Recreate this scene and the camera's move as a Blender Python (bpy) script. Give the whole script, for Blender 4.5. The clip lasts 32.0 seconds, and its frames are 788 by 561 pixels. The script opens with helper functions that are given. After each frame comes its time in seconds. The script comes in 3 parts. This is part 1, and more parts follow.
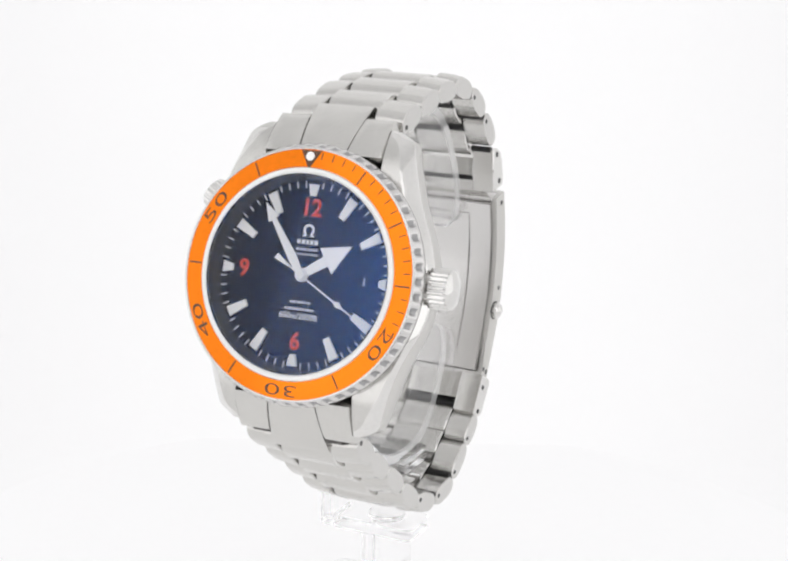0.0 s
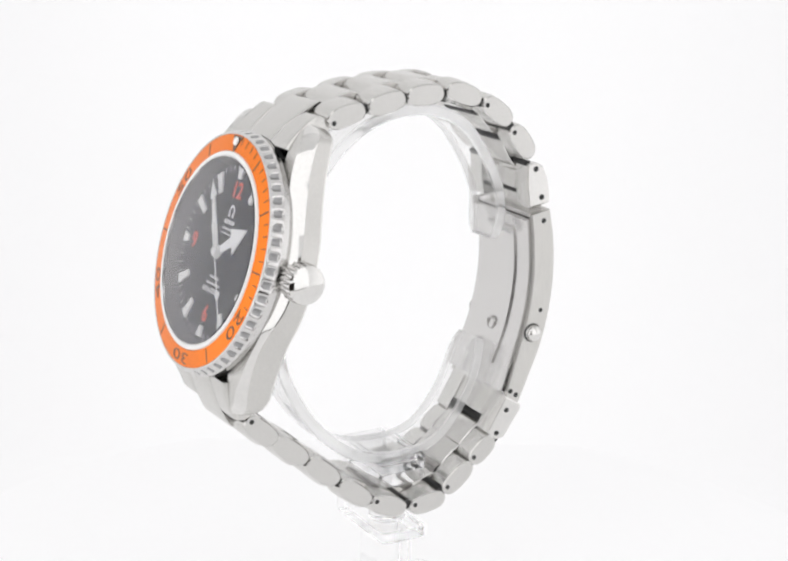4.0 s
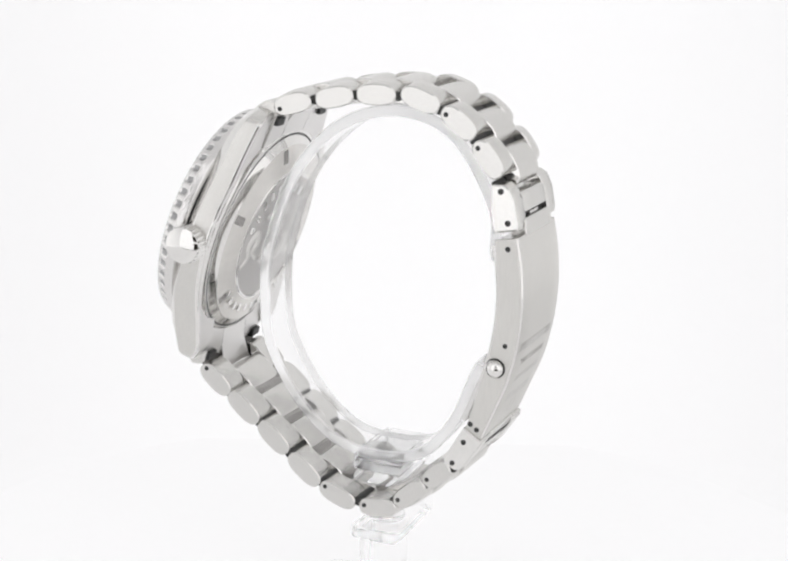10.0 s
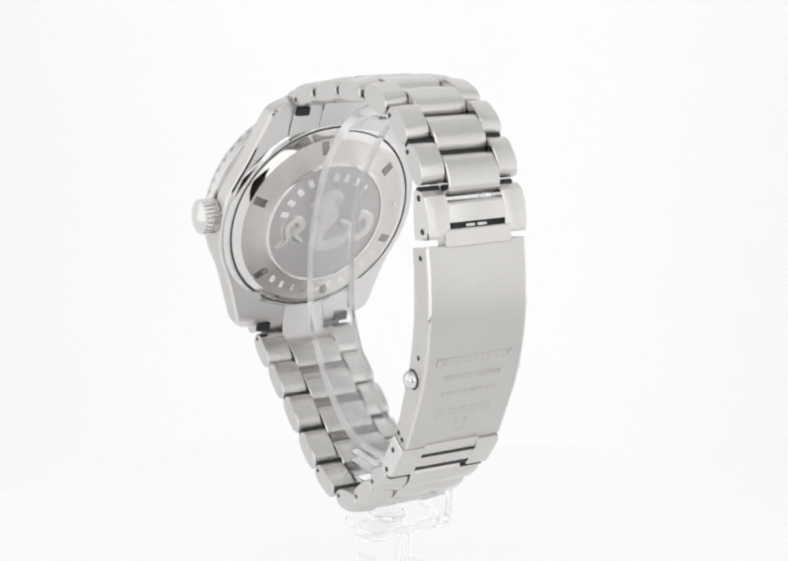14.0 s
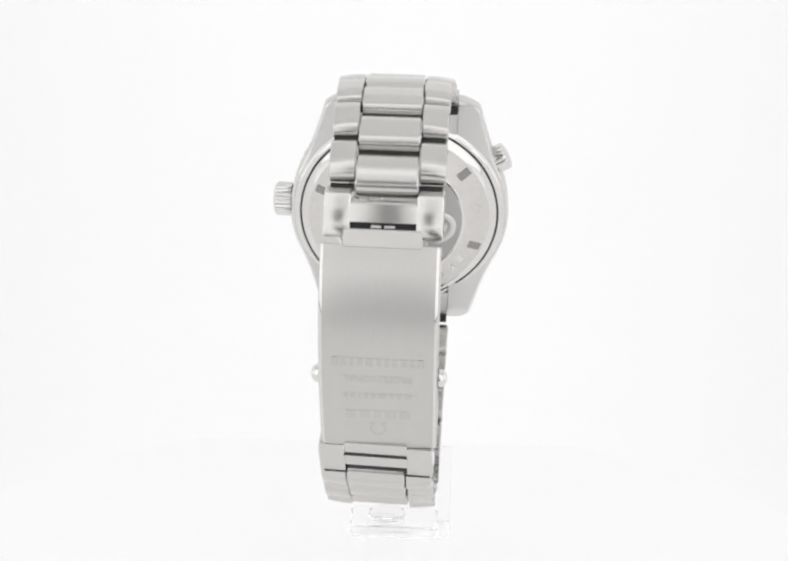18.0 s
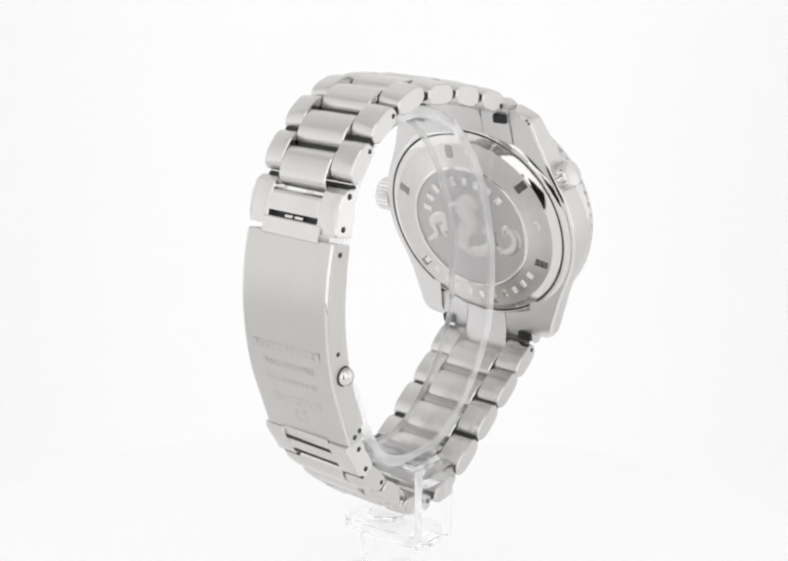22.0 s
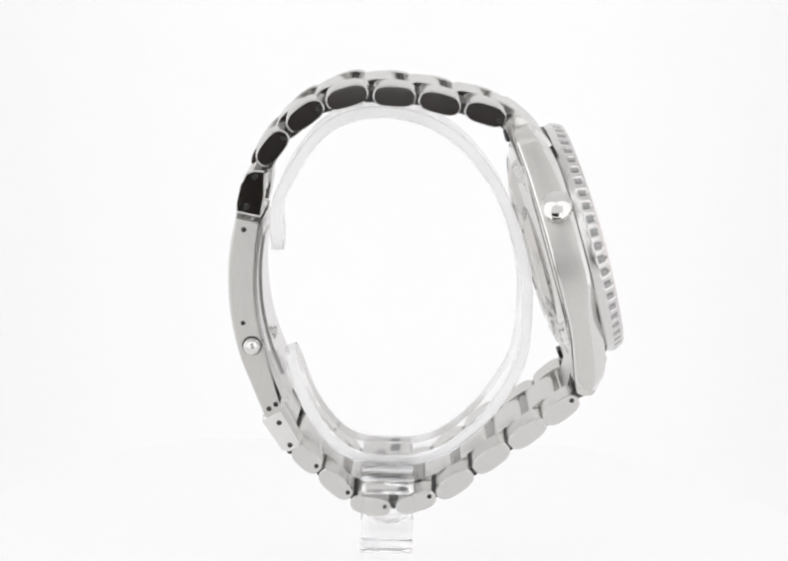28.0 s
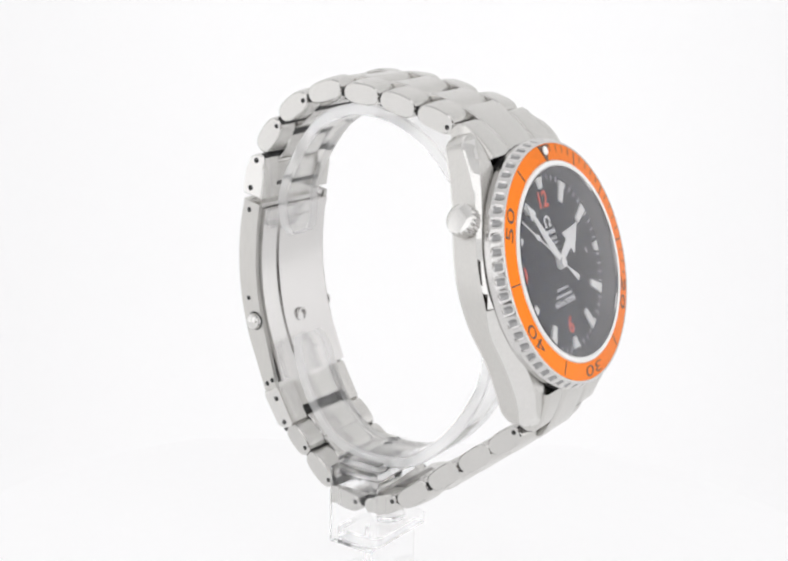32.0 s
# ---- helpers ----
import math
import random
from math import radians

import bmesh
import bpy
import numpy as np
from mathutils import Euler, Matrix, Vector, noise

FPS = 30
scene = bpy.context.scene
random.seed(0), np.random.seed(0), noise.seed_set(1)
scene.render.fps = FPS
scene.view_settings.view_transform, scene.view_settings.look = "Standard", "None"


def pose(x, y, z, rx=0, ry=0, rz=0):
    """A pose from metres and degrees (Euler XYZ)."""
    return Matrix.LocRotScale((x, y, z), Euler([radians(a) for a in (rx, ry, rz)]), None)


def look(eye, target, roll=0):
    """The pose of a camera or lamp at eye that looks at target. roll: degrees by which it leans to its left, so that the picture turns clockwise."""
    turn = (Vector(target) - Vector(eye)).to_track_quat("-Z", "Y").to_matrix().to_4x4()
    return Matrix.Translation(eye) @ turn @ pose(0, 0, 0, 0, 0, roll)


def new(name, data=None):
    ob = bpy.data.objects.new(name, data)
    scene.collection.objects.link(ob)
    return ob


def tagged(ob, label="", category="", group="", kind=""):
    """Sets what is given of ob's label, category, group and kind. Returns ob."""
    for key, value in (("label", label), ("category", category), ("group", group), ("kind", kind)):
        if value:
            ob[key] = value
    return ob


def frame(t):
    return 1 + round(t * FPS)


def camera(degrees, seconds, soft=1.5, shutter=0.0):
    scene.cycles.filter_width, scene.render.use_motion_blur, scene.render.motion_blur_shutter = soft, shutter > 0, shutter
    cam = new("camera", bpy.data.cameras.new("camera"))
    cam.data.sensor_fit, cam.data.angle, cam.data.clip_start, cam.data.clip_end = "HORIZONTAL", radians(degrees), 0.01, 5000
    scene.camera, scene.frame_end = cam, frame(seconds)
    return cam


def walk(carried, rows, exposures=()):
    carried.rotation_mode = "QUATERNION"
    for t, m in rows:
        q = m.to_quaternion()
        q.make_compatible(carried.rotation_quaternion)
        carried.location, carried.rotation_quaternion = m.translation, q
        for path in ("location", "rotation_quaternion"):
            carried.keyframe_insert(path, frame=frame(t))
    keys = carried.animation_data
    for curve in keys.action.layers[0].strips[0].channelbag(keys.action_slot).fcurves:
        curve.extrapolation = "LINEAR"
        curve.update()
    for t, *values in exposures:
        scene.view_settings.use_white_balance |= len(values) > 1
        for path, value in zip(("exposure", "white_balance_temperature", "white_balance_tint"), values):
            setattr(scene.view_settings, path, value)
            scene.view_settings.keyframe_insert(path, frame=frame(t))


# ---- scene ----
# Camera: it stands still; the turntable in front of it turns.
cam = camera(29.48, 32.0, soft=2.4)
EYE = Vector((0.0, -0.272, 0.1442))
PITCH, YAW = radians(14.94), radians(0.082)
AIM = EYE + Vector((math.sin(YAW) * math.cos(PITCH), math.cos(YAW) * math.cos(PITCH), -math.sin(PITCH)))
walk(cam, [(0.0, look(EYE, AIM, 1.254)), (32.0, look(EYE, AIM, 1.254))])

MM = 0.001
TURN = 8.71            # degrees a second, clockwise from above
SIDE_ON = 7.4          # seconds at which the crown points at the camera


# ---- world, light ----
world = bpy.data.worlds.new("studio_dark")
scene.world = world
world.use_nodes = True
world.node_tree.nodes["Background"].inputs[0].default_value = (0.02, 0.02, 0.022, 1)
world.node_tree.nodes["Background"].inputs[1].default_value = 0.3
# Glow strengths of the tent's cloths, which stand in for lamps.
GLOW_TOP, GLOW_BACK, GLOW_SIDE, GLOW_DISC, GLOW_FRONT = 0.45, 0.562, 0.84, 0.556, 0.99


# ---- materials ----
def material(name, base, rough=0.5, metal=0.0, **more):
    m = bpy.data.materials.new(name)
    m.use_nodes = True
    b = m.node_tree.nodes["Principled BSDF"]
    b.inputs["Base Color"].default_value = (*base, 1)
    b.inputs["Roughness"].default_value = rough
    b.inputs["Metallic"].default_value = metal
    for key, value in more.items():
        b.inputs[key.replace("_", " ")].default_value = value
    return m


def link(m, a, out, b, inp):
    m.node_tree.links.new(a.outputs[out], b.inputs[inp])


def textured(m, scale, colour=0.0, rough=0.0, bump=0.0, detail=4.0, coarse=None):
    """Grain on m: noise of that scale (per metre, along x, y, z) on colour, roughness and relief, and a coarse stain."""
    t = m.node_tree
    b = t.nodes["Principled BSDF"]
    co = t.nodes.new("ShaderNodeTexCoord")
    mp = t.nodes.new("ShaderNodeMapping")
    mp.inputs["Scale"].default_value = scale
    no = t.nodes.new("ShaderNodeTexNoise")
    no.inputs["Scale"].default_value = 1.0
    no.inputs["Detail"].default_value = detail
    link(m, co, "Object", mp, "Vector")
    link(m, mp, "Vector", no, "Vector")
    big = t.nodes.new("ShaderNodeTexNoise")
    big.inputs["Scale"].default_value = coarse or 150.0
    link(m, co, "Object", big, "Vector")
    mix = t.nodes.new("ShaderNodeMath")
    mix.operation = "MULTIPLY_ADD"
    mix.inputs[1].default_value = 0.35
    link(m, big, "Fac", mix, 0)
    link(m, no, "Fac", mix, 2)
    base = b.inputs["Base Color"].default_value[:]
    if colour:
        r = t.nodes.new("ShaderNodeMapRange")
        r.inputs["From Min"].default_value, r.inputs["From Max"].default_value = 0.35, 0.95
        r.inputs["To Min"].default_value, r.inputs["To Max"].default_value = 1 - colour, 1 + colour
        link(m, mix, "Value", r, "Value")
        v = t.nodes.new("ShaderNodeVectorMath")
        v.operation = "SCALE"
        v.inputs[0].default_value = base[:3]
        link(m, r, "Result", v, "Scale")
        link(m, v, "Vector", b, "Base Color")
    if rough:
        r = t.nodes.new("ShaderNodeMapRange")
        k = b.inputs["Roughness"].default_value
        r.inputs["From Min"].default_value, r.inputs["From Max"].default_value = 0.35, 0.95
        r.inputs["To Min"].default_value, r.inputs["To Max"].default_value = k - rough, k + rough
        link(m, mix, "Value", r, "Value")
        link(m, r, "Result", b, "Roughness")
    if bump:
        u = t.nodes.new("ShaderNodeBump")
        u.inputs["Strength"].default_value = 1.0
        u.inputs["Distance"].default_value = bump
        link(m, no, "Fac", u, "Height")
        link(m, u, "Normal", b, "Normal")
    return m


def coated_glass(name):
    """Clear crystal whose anti-glare coat throws back blue, the more the squarer it is looked at."""
    m = material(name, (1, 1, 1), 0.0, 0.0, Transmission_Weight=1.0, IOR=1.3, Specular_IOR_Level=0.02)
    t = m.node_tree
    face = t.nodes.new("ShaderNodeLayerWeight")
    face.inputs["Blend"].default_value = 0.5
    r = t.nodes.new("ShaderNodeMapRange")
    r.interpolation_type = "SMOOTHSTEP"
    r.inputs["From Min"].default_value, r.inputs["From Max"].default_value = 0.02, 0.10
    r.inputs["To Min"].default_value, r.inputs["To Max"].default_value = 0.12, 0.008
    link(m, face, "Facing", r, "Value")
    coat = t.nodes.new("ShaderNodeBsdfGlossy")
    coat.inputs["Roughness"].default_value = 0.06
    blue = t.nodes.new("ShaderNodeVectorMath")
    blue.operation = "SCALE"
    blue.inputs[0].default_value = (0.008, 0.17, 0.72)
    link(m, r, "Result", blue, "Scale")
    link(m, blue, "Vector", coat, "Color")
    mix = t.nodes.new("ShaderNodeAddShader")
    link(m, t.nodes["Principled BSDF"], "BSDF", mix, 0)
    link(m, coat, "BSDF", mix, 1)
    # seen askance it mirrors more and more, faintly warm
    slant = t.nodes.new("ShaderNodeMath")
    slant.operation = "POWER"
    slant.inputs[1].default_value = 4.5
    link(m, face, "Facing", slant, 0)
    gain = t.nodes.new("ShaderNodeMath")
    gain.operation, gain.use_clamp = "MULTIPLY", True
    gain.inputs[1].default_value = 1.3
    link(m, slant, "Value", gain, 0)
    warm = t.nodes.new("ShaderNodeBsdfGlossy")
    warm.inputs["Color"].default_value = (0.9, 0.85, 0.85, 1)
    warm.inputs["Roughness"].default_value = 0.03
    both = t.nodes.new("ShaderNodeMixShader")
    link(m, gain, "Value", both, 0)
    link(m, mix, "Shader", both, 1)
    link(m, warm, "BSDF", both, 2)
    link(m, both, "Shader", t.nodes["Material Output"], "Surface")
    return m


STEEL = (0.62, 0.611, 0.59)
def brushing(m, axis, amount=0.65):
    """Lines the gloss up with the grind: round the given axis of the piece."""
    t = m.node_tree
    tangent = t.nodes.new("ShaderNodeTangent")
    tangent.direction_type, tangent.axis = "RADIAL", axis
    b = t.nodes["Principled BSDF"]
    b.inputs["Anisotropic"].default_value = amount
    b.inputs["Anisotropic Rotation"].default_value = 0.25
    link(m, tangent, "Tangent", b, "Tangent")
    return m


brushed = brushing(textured(material("brushed_steel", STEEL, 0.25, 1.0), (250, 7000, 7000), 0.04, 0.025), "Y")
brushed_case = brushing(textured(material("brushed_case_steel", STEEL, 0.23, 1.0), (6000, 250, 6000), 0.07, 0.04), "X")
polished = textured(material("polished_steel", (0.72, 0.712, 0.695), 0.06, 1.0), (1500, 1500, 1500), 0.03, 0.02)
link_flank = textured(material("fine_polished_flank_steel", (0.62, 0.612, 0.595), 0.1, 1.0), (2500, 2500, 2500), 0.03, 0.02)
satin = textured(material("satin_steel", (0.66, 0.65, 0.64), 0.22, 1.0), (9000, 9000, 9000), 0.03, 0.03)
back_satin = textured(material("satin_back_steel", (0.72, 0.71, 0.70), 0.4, 1.0), (9000, 9000, 9000), 0.03, 0.03)
back_ring = brushing(textured(material("turned_back_steel", (0.68, 0.665, 0.64), 0.32, 1.0), (700, 700, 700), 0.05, 0.05), "Z", 0.75)
flank_steel = textured(material("brushed_flank_steel", STEEL, 0.4, 1.0), (6000, 300, 6000), 0.07, 0.05)
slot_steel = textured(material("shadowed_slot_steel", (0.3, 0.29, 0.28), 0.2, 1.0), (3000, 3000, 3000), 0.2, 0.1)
pocket_steel = textured(material("shaded_pocket_steel", (0.38, 0.38, 0.38), 0.45, 1.0), (9000, 9000, 9000), 0.12, 0.08)
relief_steel = textured(material("polished_relief_steel", (0.66, 0.65, 0.63), 0.3, 1.0), (3000, 3000, 3000), 0.05, 0.05)
blasted = textured(material("blasted_steel", (0.52, 0.51, 0.5), 0.42, 1.0), (9000, 9000, 9000), 0.12, 0.08, 0.000006)
# near black for holes, gaps and slots: their shade as a colour
recess_dark = textured(material("recess_shade_black", (0.035, 0.035, 0.035), 0.45, 0.6), (4000, 4000, 4000), 0.3, 0.1)
gap_dark = textured(material("shadowed_joint_steel", (0.11, 0.105, 0.10), 0.4, 1.0), (3000, 3000, 3000), 0.2, 0.1)
orange = brushing(textured(material("orange_bezel_enamel", (0.93, 0.215, 0.006), 0.2, 0.95, Coat_Weight=0.15, Coat_Roughness=0.12, Coat_IOR=1.5), (1200, 1200, 1200), 0.05, 0.04), "Z", 0.6)
ink = textured(material("dark_bezel_ink", (0.1, 0.038, 0.014), 0.4, 0.3, Coat_Weight=0.5, Coat_Roughness=0.12, Coat_IOR=1.5), (4000, 4000, 4000), 0.2, 0.1)
dial_black = textured(material("black_dial_lacquer", (0.0035, 0.0035, 0.006), 0.5, 0.0, Specular_IOR_Level=0.03), (300, 300, 300), 0.1, 0.03)
flange = textured(material("dark_flange", (0.05, 0.05, 0.05), 0.22), (2500, 2500, 2500), 0.2, 0.08)
lume = textured(material("white_lume", (0.96, 0.96, 0.94), 0.55), (3000, 3000, 3000), 0.03, 0.05)
white_print = textured(material("white_dial_print", (0.85, 0.85, 0.85), 0.5), (5000, 5000, 5000), 0.06, 0.05)
red_print = textured(material("red_orange_numeral", (0.76, 0.06, 0.018), 0.4), (4000, 4000, 4000), 0.06, 0.05)
hand_white = textured(material("white_hand", (0.95, 0.95, 0.94), 0.4), (3000, 3000, 3000), 0.02, 0.05)
gasket = textured(material("milky_crystal_gasket", (0.88, 0.88, 0.87), 0.35), (2500, 2500, 2500), 0.02, 0.05)
glass = coated_glass("coated_crystal")
acrylic = textured(material("clear_acrylic", (1.0, 1.0, 1.0), 0.02, 0.0, Transmission_Weight=0.97, IOR=1.12), (700, 700, 700), 0.0, 0.015)
acrylic_band = textured(material("milky_clear_acrylic", (1.0, 1.0, 1.0), 0.03, 0.0, Transmission_Weight=0.9, IOR=1.07), (700, 700, 700), 0.0, 0.03)
acrylic_edge = textured(material("frosted_acrylic_edge", (1.0, 1.0, 1.0), 0.2, 0.0, Transmission_Weight=0.72, IOR=1.1), (2500, 2500, 2500), 0.02, 0.05)
room_dark = textured(material("dim_studio_wall", (0.34, 0.29, 0.26), 0.8), (20, 20, 20), 0.2, 0.05, coarse=2.0)


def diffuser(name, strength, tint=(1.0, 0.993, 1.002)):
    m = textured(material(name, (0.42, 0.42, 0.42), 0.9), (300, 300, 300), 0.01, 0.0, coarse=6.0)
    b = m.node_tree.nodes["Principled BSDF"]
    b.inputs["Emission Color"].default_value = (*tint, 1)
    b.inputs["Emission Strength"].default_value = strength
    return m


def glow_falloff(m, axes, reach, loss):
    """Paints a fall-off into the cloth's glow, by the distance along the given axes."""
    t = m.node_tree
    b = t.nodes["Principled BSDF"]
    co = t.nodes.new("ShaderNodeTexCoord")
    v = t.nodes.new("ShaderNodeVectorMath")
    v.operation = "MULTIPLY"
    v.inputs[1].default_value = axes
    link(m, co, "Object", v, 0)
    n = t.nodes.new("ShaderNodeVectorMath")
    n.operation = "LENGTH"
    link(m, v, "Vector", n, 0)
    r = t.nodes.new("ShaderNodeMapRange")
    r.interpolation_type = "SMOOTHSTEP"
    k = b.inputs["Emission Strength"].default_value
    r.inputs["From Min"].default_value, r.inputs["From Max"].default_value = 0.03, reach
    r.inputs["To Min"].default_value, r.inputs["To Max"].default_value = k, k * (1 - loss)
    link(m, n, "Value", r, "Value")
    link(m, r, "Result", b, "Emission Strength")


glow_top = diffuser("top_panel_glow", GLOW_TOP)
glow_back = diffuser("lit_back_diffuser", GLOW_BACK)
glow_side = diffuser("side_panel_glow", GLOW_SIDE)
glow_front = diffuser("added_front_glow", GLOW_FRONT)
glow_middle = diffuser("added_front_glow_half", GLOW_FRONT * 0.5)
disc_glow = diffuser("glowing_disc_white", GLOW_DISC)
# fall-off set cloth by cloth; no lamp stands behind any of them
glow_falloff(glow_back, (1, 0, 0), 0.15, 0.13)
glow_falloff(disc_glow, (1, 1, 0), 0.13, 0.045)
glow_falloff(glow_top, (1, 1, 0), 0.35, 0.35)
glow_falloff(glow_side, (0, 1, 0.7), 0.35, 0.45)
disc_glow.node_tree.nodes["Principled BSDF"].inputs["Base Color"].default_value = (0.42, 0.42, 0.42, 1)


# ---- mesh helpers (millimetres in, metres out) ----
def mesh_of(name, verts, faces, smooth=35):
    me = bpy.data.meshes.new(name)
    me.from_pydata([(x * MM, y * MM, z * MM) for x, y, z in verts], [], faces)
    bm = bmesh.new()
    bm.from_mesh(me)
    bmesh.ops.recalc_face_normals(bm, faces=bm.faces[:])
    bm.to_mesh(me)
    bm.free()
    if smooth:
        me.shade_smooth()
        me.set_sharp_from_angle(angle=radians(smooth))
    return me


def part(name, geo, mat, parent, label="", m=None, smooth=35, paint=None):
    """One mesh object under parent. geo: (verts, faces). paint(normal, centre) gives a slot of mat where mat is a list."""
    mats = mat if isinstance(mat, (list, tuple)) else [mat]
    me = geo if isinstance(geo, bpy.types.Mesh) else mesh_of(name, *geo, smooth=smooth)
    if not me.materials:
        for k in mats:
            me.materials.append(k)
    if paint:
        for f in me.polygons:
            f.material_index = paint(f.normal, f.center / MM)
    ob = new(name, me)
    ob.parent = parent
    if m is not None:
        ob.matrix_basis = m
    if label:
        ob["label"] = label
    return ob


def thing(name, label, category, group="", kind=""):
    ob = new(name)
    ob.empty_display_size = 0.01
    return tagged(ob, label, category, group, kind)


def merge(*geos):
    vs, fs = [], []
    for v, f in geos:
        k = len(vs)
        vs += list(v)
        fs += [tuple(i + k for i in q) for q in f]
    return vs, fs


def moved(geo, m):
    """geo with its points (in millimetres) moved by m, whose offset is in millimetres."""
    return [tuple(m @ Vector(v)) for v in geo[0]], geo[1]


def loft(rings, caps=True, ring_closed=True, close=False):
    n = len(rings[0])
    vs = [tuple(v) for r in rings for v in r]
    fs = []
    last = len(rings) if close else len(rings) - 1
    for i in range(last):
        a, b = i * n, ((i + 1) % len(rings)) * n
        for j in range(n if ring_closed else n - 1):
            k = (j + 1) % n
            fs.append((a + j, a + k, b + k, b + j))
    if caps and not close:
        fs.append(tuple(range(n - 1, -1, -1)))
        fs.append(tuple(range((len(rings) - 1) * n, len(rings) * n)))
    return vs, fs


def lathe(profile, seg=96, ripple=None):
    """A body of revolution about z from a closed profile of (radius, height). ripple(i, angle) gives a change of radius for a profile point."""
    rings = []
    for s in range(seg):
        a = 2 * math.pi * s / seg
        ring = []
        for i, (r, h) in enumerate(profile):
            q = r + (ripple(i, a) if ripple else 0)
            ring.append((q * math.cos(a), q * math.sin(a), h))
        rings.append(ring)
    return loft(rings, close=True)


def disc(r, h0, h1, seg=32, bevel=0.0):
    """A solid round of radius r between two heights."""
    rings = []
    for q, h in ((r - bevel, h0), (r, h0 + bevel), (r, h1 - bevel), (r - bevel, h1)) if bevel else ((r, h0), (r, h1)):
        rings.append([(q * math.cos(2 * math.pi * s / seg), q * math.sin(2 * math.pi * s / seg), h) for s in range(seg)])
    return loft(rings)


def slab(outline, h0, h1, bevel=0.0):
    """A flat outline in x, y raised from h0 to h1, its top edge drawn in by bevel."""
    c = Vector((sum(p[0] for p in outline) / len(outline), sum(p[1] for p in outline) / len(outline)))
    rings = [[(x, y, h0) for x, y in outline], [(x, y, h1 - bevel) for x, y in outline]]
    if bevel:
        ring = []
        for x, y in outline:
            d = Vector((x, y)) - c
            k = max(0.0, 1 - bevel / max(d.length, 1e-6))
            ring.append((c.x + d.x * k, c.y + d.y * k, h1))
        rings.append(ring)
    return loft(rings)


def block(x0, x1, y0, y1, z0, z1, r=0.4, seg=3):
    """A box with rounded upright edges and bevelled rims."""
    def ring(inset, z):
        pts = []
        for cx, cy, a0 in ((x1 - r, y1 - r, 0), (x0 + r, y1 - r, 90), (x0 + r, y0 + r, 180), (x1 - r, y0 + r, 270)):
            for k in range(seg + 1):
                a = radians(a0 + 90 * k / seg)
                pts.append((cx + (r - inset) * math.cos(a), cy + (r - inset) * math.sin(a), z))
        return pts
    e = min(0.25, r * 0.5)
    return loft([ring(e, z0), ring(0, z0 + e), ring(0, z1 - e), ring(e, z1)])


def spline(points, steps):
    """A smooth line through the points."""
    p = [Vector(q) for q in points]
    p = [2 * p[0] - p[1], *p, 2 * p[-1] - p[-2]]
    out = []
    for i in range(1, len(p) - 2):
        for k in range(steps):
            t = k / steps
            a, b, c, d = p[i - 1], p[i], p[i + 1], p[i + 2]
            out.append(0.5 * ((2 * b) + (c - a) * t + (2 * a - 5 * b + 4 * c - d) * t * t + (3 * b - a - 3 * c + d) * t ** 3))
    out.append(p[-2])
    return out


def lettering(text, size, depth=0.03, bold=0.0):
    """A mesh (in millimetres, as verts and faces) of a text in the built-in font, centred on the origin."""
    cu = bpy.data.curves.new("lettering", "FONT")
    cu.body, cu.size, cu.align_x, cu.align_y = text, size, "CENTER", "CENTER"
    cu.extrude, cu.resolution_u, cu.offset = depth / 2, 3, bold
    ob = new("lettering", cu)
    bpy.context.view_layer.update()
    me = bpy.data.meshes.new_from_object(ob.evaluated_get(bpy.context.evaluated_depsgraph_get()))
    geo = [tuple(v.co) for v in me.vertices], [tuple(f.vertices) for f in me.polygons]
    bpy.data.objects.remove(ob)
    bpy.data.curves.remove(cu)
    bpy.data.meshes.remove(me)
    return geo


def bars(widths, height, depth, gap=0.12):
    """A line of plain bars, one for each unreadable character."""
    total = sum(widths) + gap * (len(widths) - 1)
    x, geos = -total / 2, []
    for w in widths:
        geos.append(slab([(x, -height / 2), (x + w, -height / 2), (x + w, height / 2), (x, height / 2)], 0, depth))
        x += w + gap
    return merge(*geos)


def horseshoe(r, w, depth):
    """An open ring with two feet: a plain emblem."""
    pts = [(r * 1.05, -r * 1.05), (r * 0.35, -r * 1.05), (r * 0.35, -r * 0.8)]
    arc_in = [((r - w) * math.sin(radians(a)), (r - w) * math.cos(radians(a))) for a in range(148, -149, -12)]
    arc_out = [(r * math.sin(radians(a)), r * math.cos(radians(a))) for a in range(-140, 141, 12)]
    outline = pts + arc_in + [(-r * 0.35, -r * 0.8), (-r * 0.35, -r * 1.05), (-r * 1.05, -r * 1.05), (-r * 1.05, -r * 0.8)] + arc_out + [(r * 1.05, -r * 0.8)]
    return loft([[(x, y, 0) for x, y in outline], [(x, y, depth) for x, y in outline]])


def polar(r, deg):
    """The point at that radius, clockwise from twelve."""
    return r * math.sin(radians(deg)), r * math.cos(radians(deg))


def at(x, y, z, turn=0):
    """A shift and a turn about z, for moved()."""
    return Matrix.Translation((x, y, z)) @ Matrix.Rotation(radians(turn), 4, "Z")


def pose_mm(m):
    q = m.copy()
    q.translation = m.translation * MM
    return q


